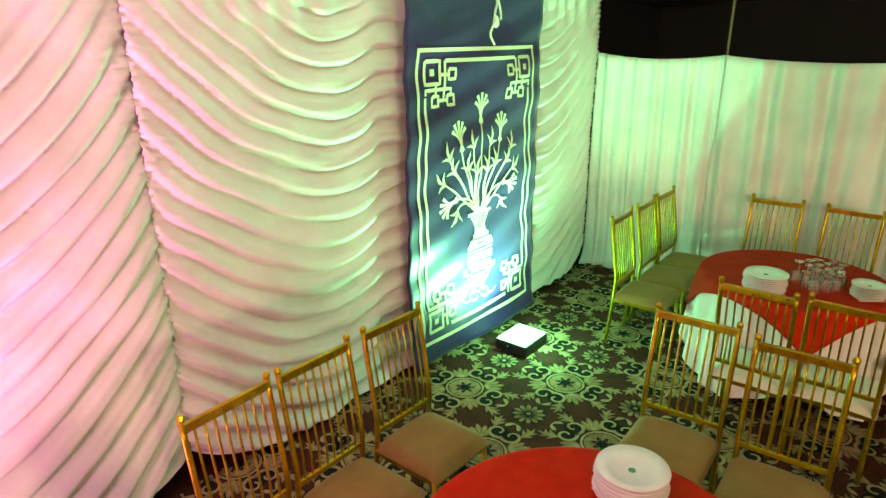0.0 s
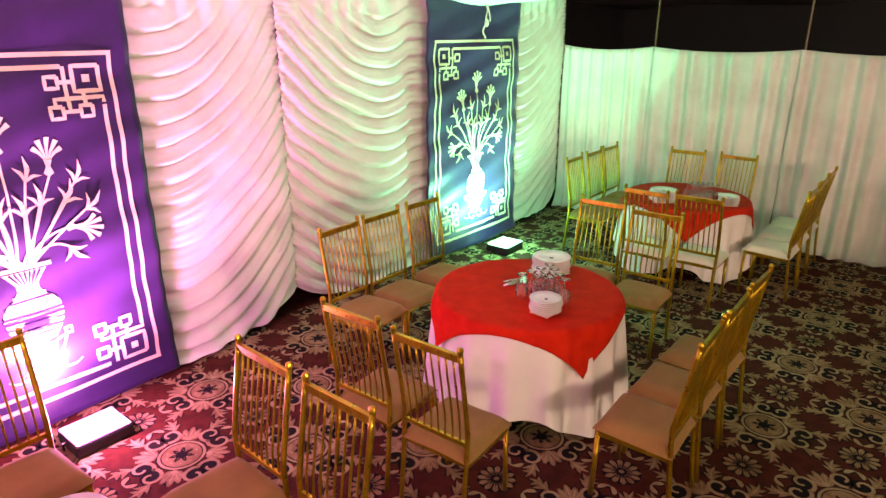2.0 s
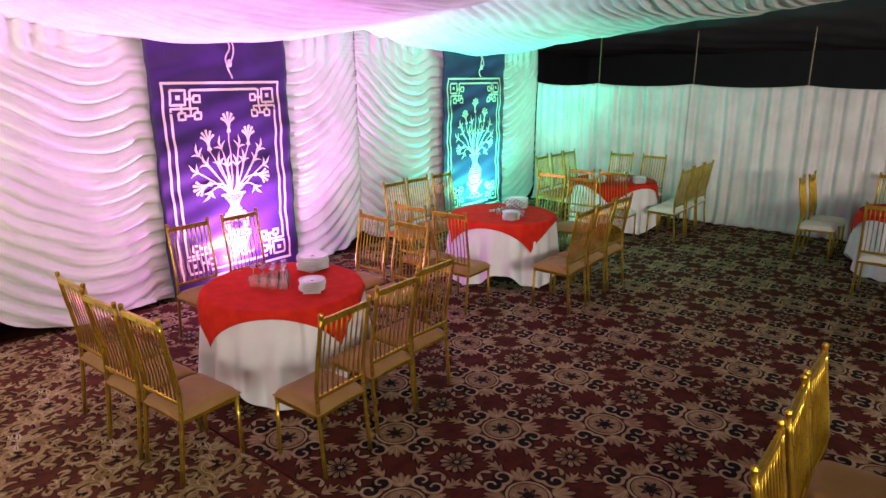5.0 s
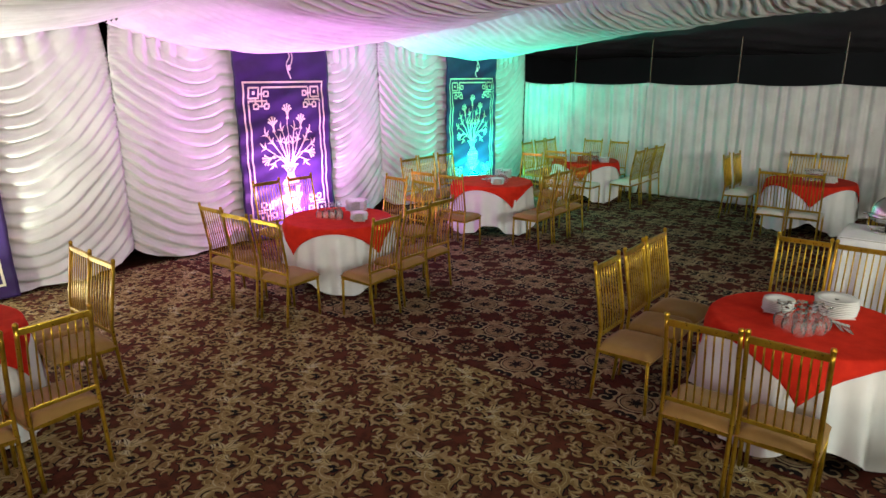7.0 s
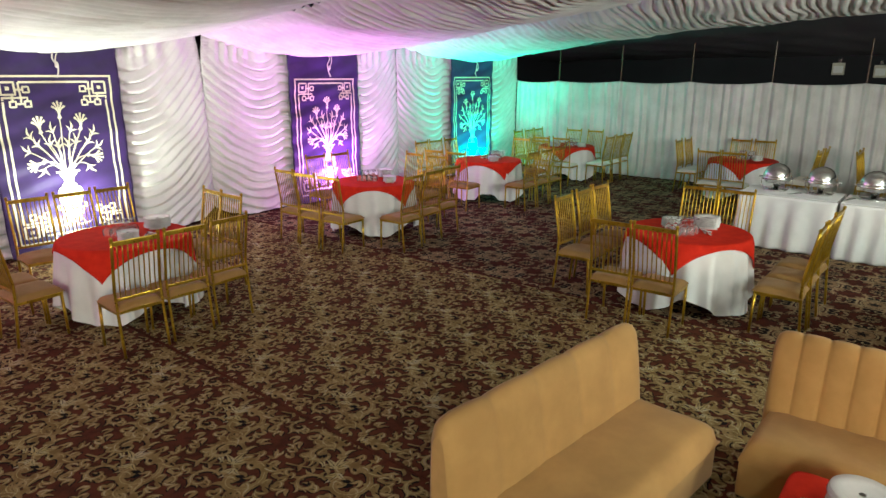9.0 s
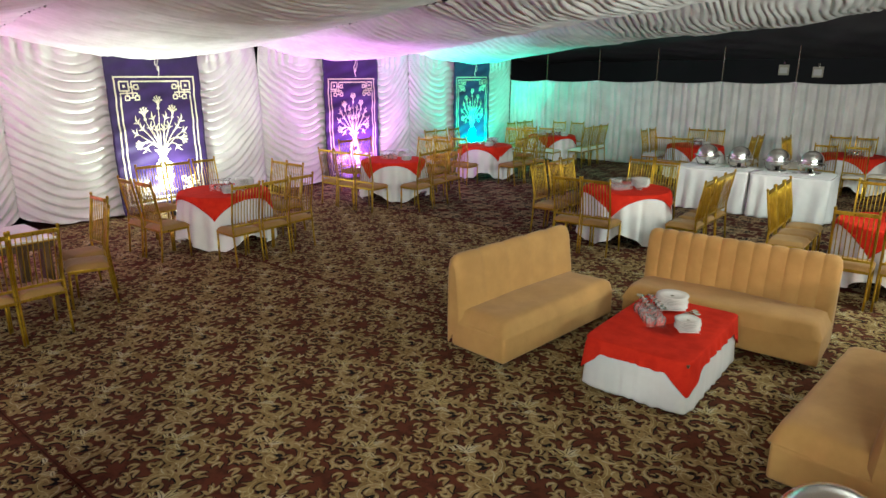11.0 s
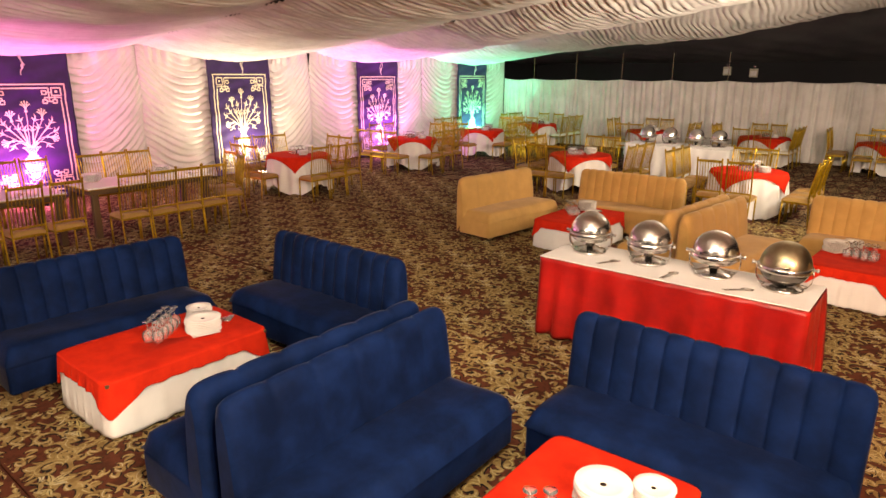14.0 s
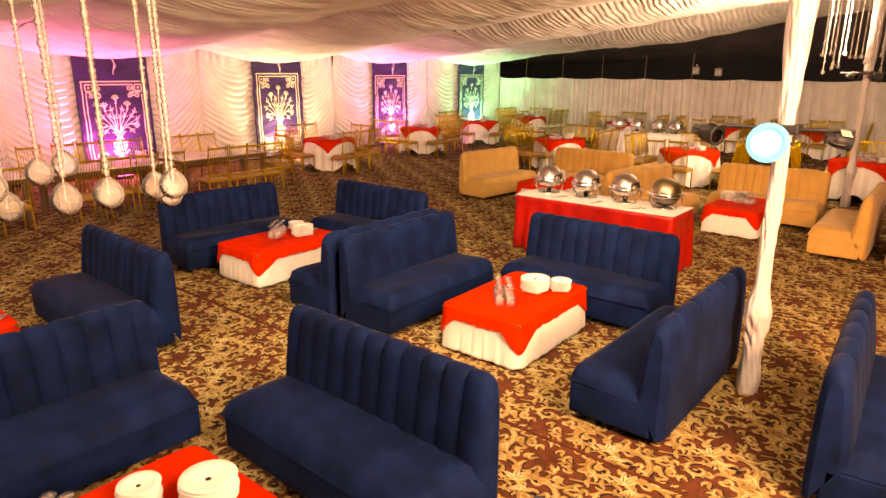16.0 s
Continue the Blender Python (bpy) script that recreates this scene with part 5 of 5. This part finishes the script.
put_long = placer(long_table())
put_long(-1.25, -8.35, 0.004)
put_long(-1.22, -10.60, 0.004)
put_long(-1.20, -12.85, 0.004)
for y in (-12.9, -12.4, -11.35, -10.86, -10.38, -9.90, -9.05, -8.64, -8.25, -7.83):
    put_chair(0.08 + random.uniform(-.04, .04), y, -90, "chairs at the long tables")
for y in (-12.6, -12.1, -11.3, -10.7, -10.25, -9.82, -9.38, -8.55, -8.14, -7.72):
    put_chair(-2.58 + random.uniform(-.05, .05), y, 90, "chairs at the long tables")
put_chair(-1.15, -6.75, 0, "chairs at the long tables")
put_chair(-0.62, -6.90, -20, "chairs at the long tables")
for y in (-7.9, -9.0, -10.4, -11.5):
    put_plates(-1.45, y, 0.762, 30)
    put_cutlery(-1.05, y + 0.3, 0.762, 20)


# ---------- wrapped posts with stage lamps ----------
def wrapped_post(x, y, height, seed):
    ob = thing("wrapped_post", "tent post wrapped in creased white satin", "post", "wrapped posts")
    n, rows = 64, 220
    P = []
    for k in range(n):
        a = 2 * math.pi * k / n
        row = []
        for j in range(rows):
            z = height * j / (rows - 1)
            r = 0.052 + 0.012 * max(0.0, min(1.0, 1.6 - 2.0 * z)) + 0.042 * math.exp(-((z - 0.66) / 0.14) ** 2) + 0.015 * math.exp(-((z - 0.1) / 0.12) ** 2) + 0.045 * max(0.0, min(1.0, z - 2.05))
            r += 0.004 * math.sin(2 * a + 5 * z + seed) + 0.004 * math.sin(5 * a - 8 * z + math.sin(7 * z)) + 0.003 * math.sin(11 * a + 19 * z + 3 * math.sin(4 * z)) + 0.006 * math.exp(-((z - 0.5) / 0.2) ** 2) * math.sin(6 * a + 38 * z) - 0.010 * (1 - abs(math.sin(1.5 * a + 2.4 * z + seed + 0.6 * math.sin(5 * z)))) ** 4 - 0.007 * (1 - abs(math.sin(2.5 * a - 6.5 * z + math.sin(3 * z)))) ** 5
            row.append((r * math.cos(a), r * math.sin(a), z))
        P.append(row)
    sheet("satin_wrap", P, SATIN, ob, "creased white satin", wrap=True)
    part("core", tube([(0, 0, 0), (0, 0, height + 0.2)], 0.03, 10), DARK_STEEL, ob)
    part("tie", lathe([(0.066, 0.70), (0.075, 0.705), (0.078, 0.72), (0.066, 0.735)], 20), SATIN, ob, "knotted satin tie", True)
    ob.matrix_world = pose(x, y, 0.004)


wrapped_post(9.66, -10.53, 4.3, 0.0)
wrapped_post(9.13, -1.75, 4.3, 1.4)


def par_can(lit):
    ob = thing("stage_lamp", "black stage lamp with a glowing cyan-white face" if lit else "black metal stage lamp clamped to a post", "stage lamp", "stage lamps")
    part("can", lathe([(0.0, -0.12), (0.07, -0.11), (0.085, -0.06), (0.09, 0.06), (0.098, 0.062), (0.098, 0.072), (0.084, 0.072), (0.080, 0.055), (0, 0.05)], 24), BLACK, ob, "", True)
    face = plain("lamp_face", (0.8, 0.9, 0.9), 0.2, 0.0, (0.95, 0.97, 1.0), 30.0) if lit else DARK_STEEL
    part("face", lathe([(0, 0.058), (0.060, 0.058), (0.060, 0.070), (0, 0.074)], 24), face, ob, "glowing lamp face" if lit else "dark lamp face")
    if lit:
        # glowing ring added to imitate the cyan halo round the face
        ring = plain("lamp_halo_glow", (0.02, 0.10, 0.12), 0.5, 0.0, (0.0, 0.55, 0.95), 1.3)
        part("halo_ring", lathe([(0.061, 0.060), (0.061, 0.071), (0.080, 0.076), (0.103, 0.075), (0.103, 0.060)], 24), ring, ob, "added cyan ring imitating the halo round the lamp face")
    part("yoke", tube([(-0.105, 0, 0.0), (-0.11, 0, -0.08), (-0.08, 0, -0.15), (0.08, 0, -0.15), (0.11, 0, -0.08), (0.105, 0, 0.0)], 0.008, 6), BLACK, ob)
    part("rear_box", box((-0.06, -0.045, -0.19), (0.06, 0.045, -0.11), 0.008), BLACK, ob)
    if not lit:
        part("label_plate", box((-0.075, 0.091, -0.06), (0.075, 0.094, 0.04), 0.001), BOX_PAINT, ob, "pale paper label with dark bars")
        for k in (-0.03, 0.0):
            part("label_bar", box((-0.05, 0.0945, k - 0.004), (0.05, 0.0955, k + 0.004)), BLACK, ob)
    return ob


lit = par_can(True)
lit.matrix_world = look((9.60, -10.70, 1.94), (10.6, -15.5, 2.4)) @ pose(0, 0, 0, 180) @ Matrix.Scale(1.3, 4)
dark = par_can(False)
dark.matrix_world = pose(9.20, -10.62, 1.97, 100, 20, 70) @ Matrix.Scale(0.78, 4)
copy_thing(dark, pose(10.03, -10.58, 1.97, 100, -20, 110) @ Matrix.Scale(0.78, 4))
copy_thing(dark, pose(8.95, -1.90, 2.36, 100, 0, 60))
copy_thing(dark, pose(9.30, -1.95, 2.34, 100, 0, 120))
lamp_bar = thing("lamp_bar", "black steel cross bar holding stage lamps", "bar", "lamp bars")
part("bar", tube([(-0.42, 0, 0), (0.42, 0, 0)], 0.014, 8), BLACK, lamp_bar)
part("clamp", box((-0.10, -0.09, -0.03), (0.10, 0.09, 0.03), 0.01), BLACK, lamp_bar)
lamp_bar.matrix_world = pose(9.66, -10.53, 2.03)
copy_thing(lamp_bar, pose(9.13, -1.75, 2.42))


# ---------- bead chandeliers ----------
def bead_mesh(name, radius, stretch):
    bm = bmesh.new()
    bmesh.ops.create_uvsphere(bm, u_segments=16, v_segments=10, radius=radius)
    for v in bm.verts:
        if v.co.z > 0:
            v.co.z *= stretch
            v.co.x *= 1 - 0.35 * (v.co.z / (radius * stretch)) ** 2
            v.co.y *= 1 - 0.35 * (v.co.z / (radius * stretch)) ** 2
    data = bpy.data.meshes.new(name)
    bm.to_mesh(data)
    bm.free()
    for p in data.polygons:
        p.use_smooth = True
    data.materials.append(BEAD)
    return data


def chandelier(x, y, top, drop_lo, drop_hi, radius, count, big, small, seed):
    ob = thing("bead_chandelier", "hanging chandelier of pale bead strings ending in glass drops", "chandelier", "bead chandeliers")
    g = random.Random(seed)
    drop_data, bead_data = bead_mesh("drop", big, 1.22), bead_mesh("bead", small, 1.0)
    part("ring", lathe([(radius - 0.02, 0.0), (radius, -0.01), (radius + 0.01, 0.02), (radius - 0.02, 0.03), (radius - 0.02, 0.0)], 36), STEEL, ob)
    for k in range(count):
        a = 2 * math.pi * (k + g.uniform(-.2, .2)) / count
        r = radius * (1 if k % 2 else 0.72)
        px, py, low = r * math.cos(a), r * math.sin(a), g.uniform(drop_lo, drop_hi)
        string = part("bead_string", tube([(px, py, 0.0), (px, py, low - top)], 0.0025, 5), ROPE, ob)
        z = -0.03
        while z > low - top + big * 1.4:
            b = new("bead", bead_data)
            b.parent, b.location = string, (px, py, z)
            s = g.uniform(0.7, 1.15)
            b.scale = (s, s, s * 1.2)
            z -= small * g.uniform(1.7, 2.3)
        d = new("drop", drop_data)
        d.parent, d.location = string, (px, py, low - top)
    ob.matrix_world = pose(x, y, top)


chandelier(8.42, -14.66, 4.15, 1.95, 2.10, 0.30, 11, 0.045, 0.010, 3)
chandelier(8.95, -2.6, 4.2, 2.40, 2.75, 0.45, 16, 0.035, 0.016, 5)


# ---------- boxes on the far tarpaulin ----------
def wall_box(x, z):
    ob = thing("wall_box", "small beige lamp box fixed on the dark tarpaulin", "lamp box", "far lamp boxes")
    part("case", box((-0.13, -0.08, -0.14), (0.13, 0.0, 0.14), 0.012), BOX_PAINT, ob)
    part("front", box((-0.10, -0.086, -0.09), (0.10, -0.079, 0.07), 0.003), CHINA, ob, "pale front plate")
    part("bracket", box((-0.03, -0.02, 0.14), (0.03, 0.0, 0.24), 0.003), DARK_STEEL, ob)
    ob.matrix_world = pose(x, 10.59, z)


wall_box(2.1, 2.50)
wall_box(2.95, 2.44)
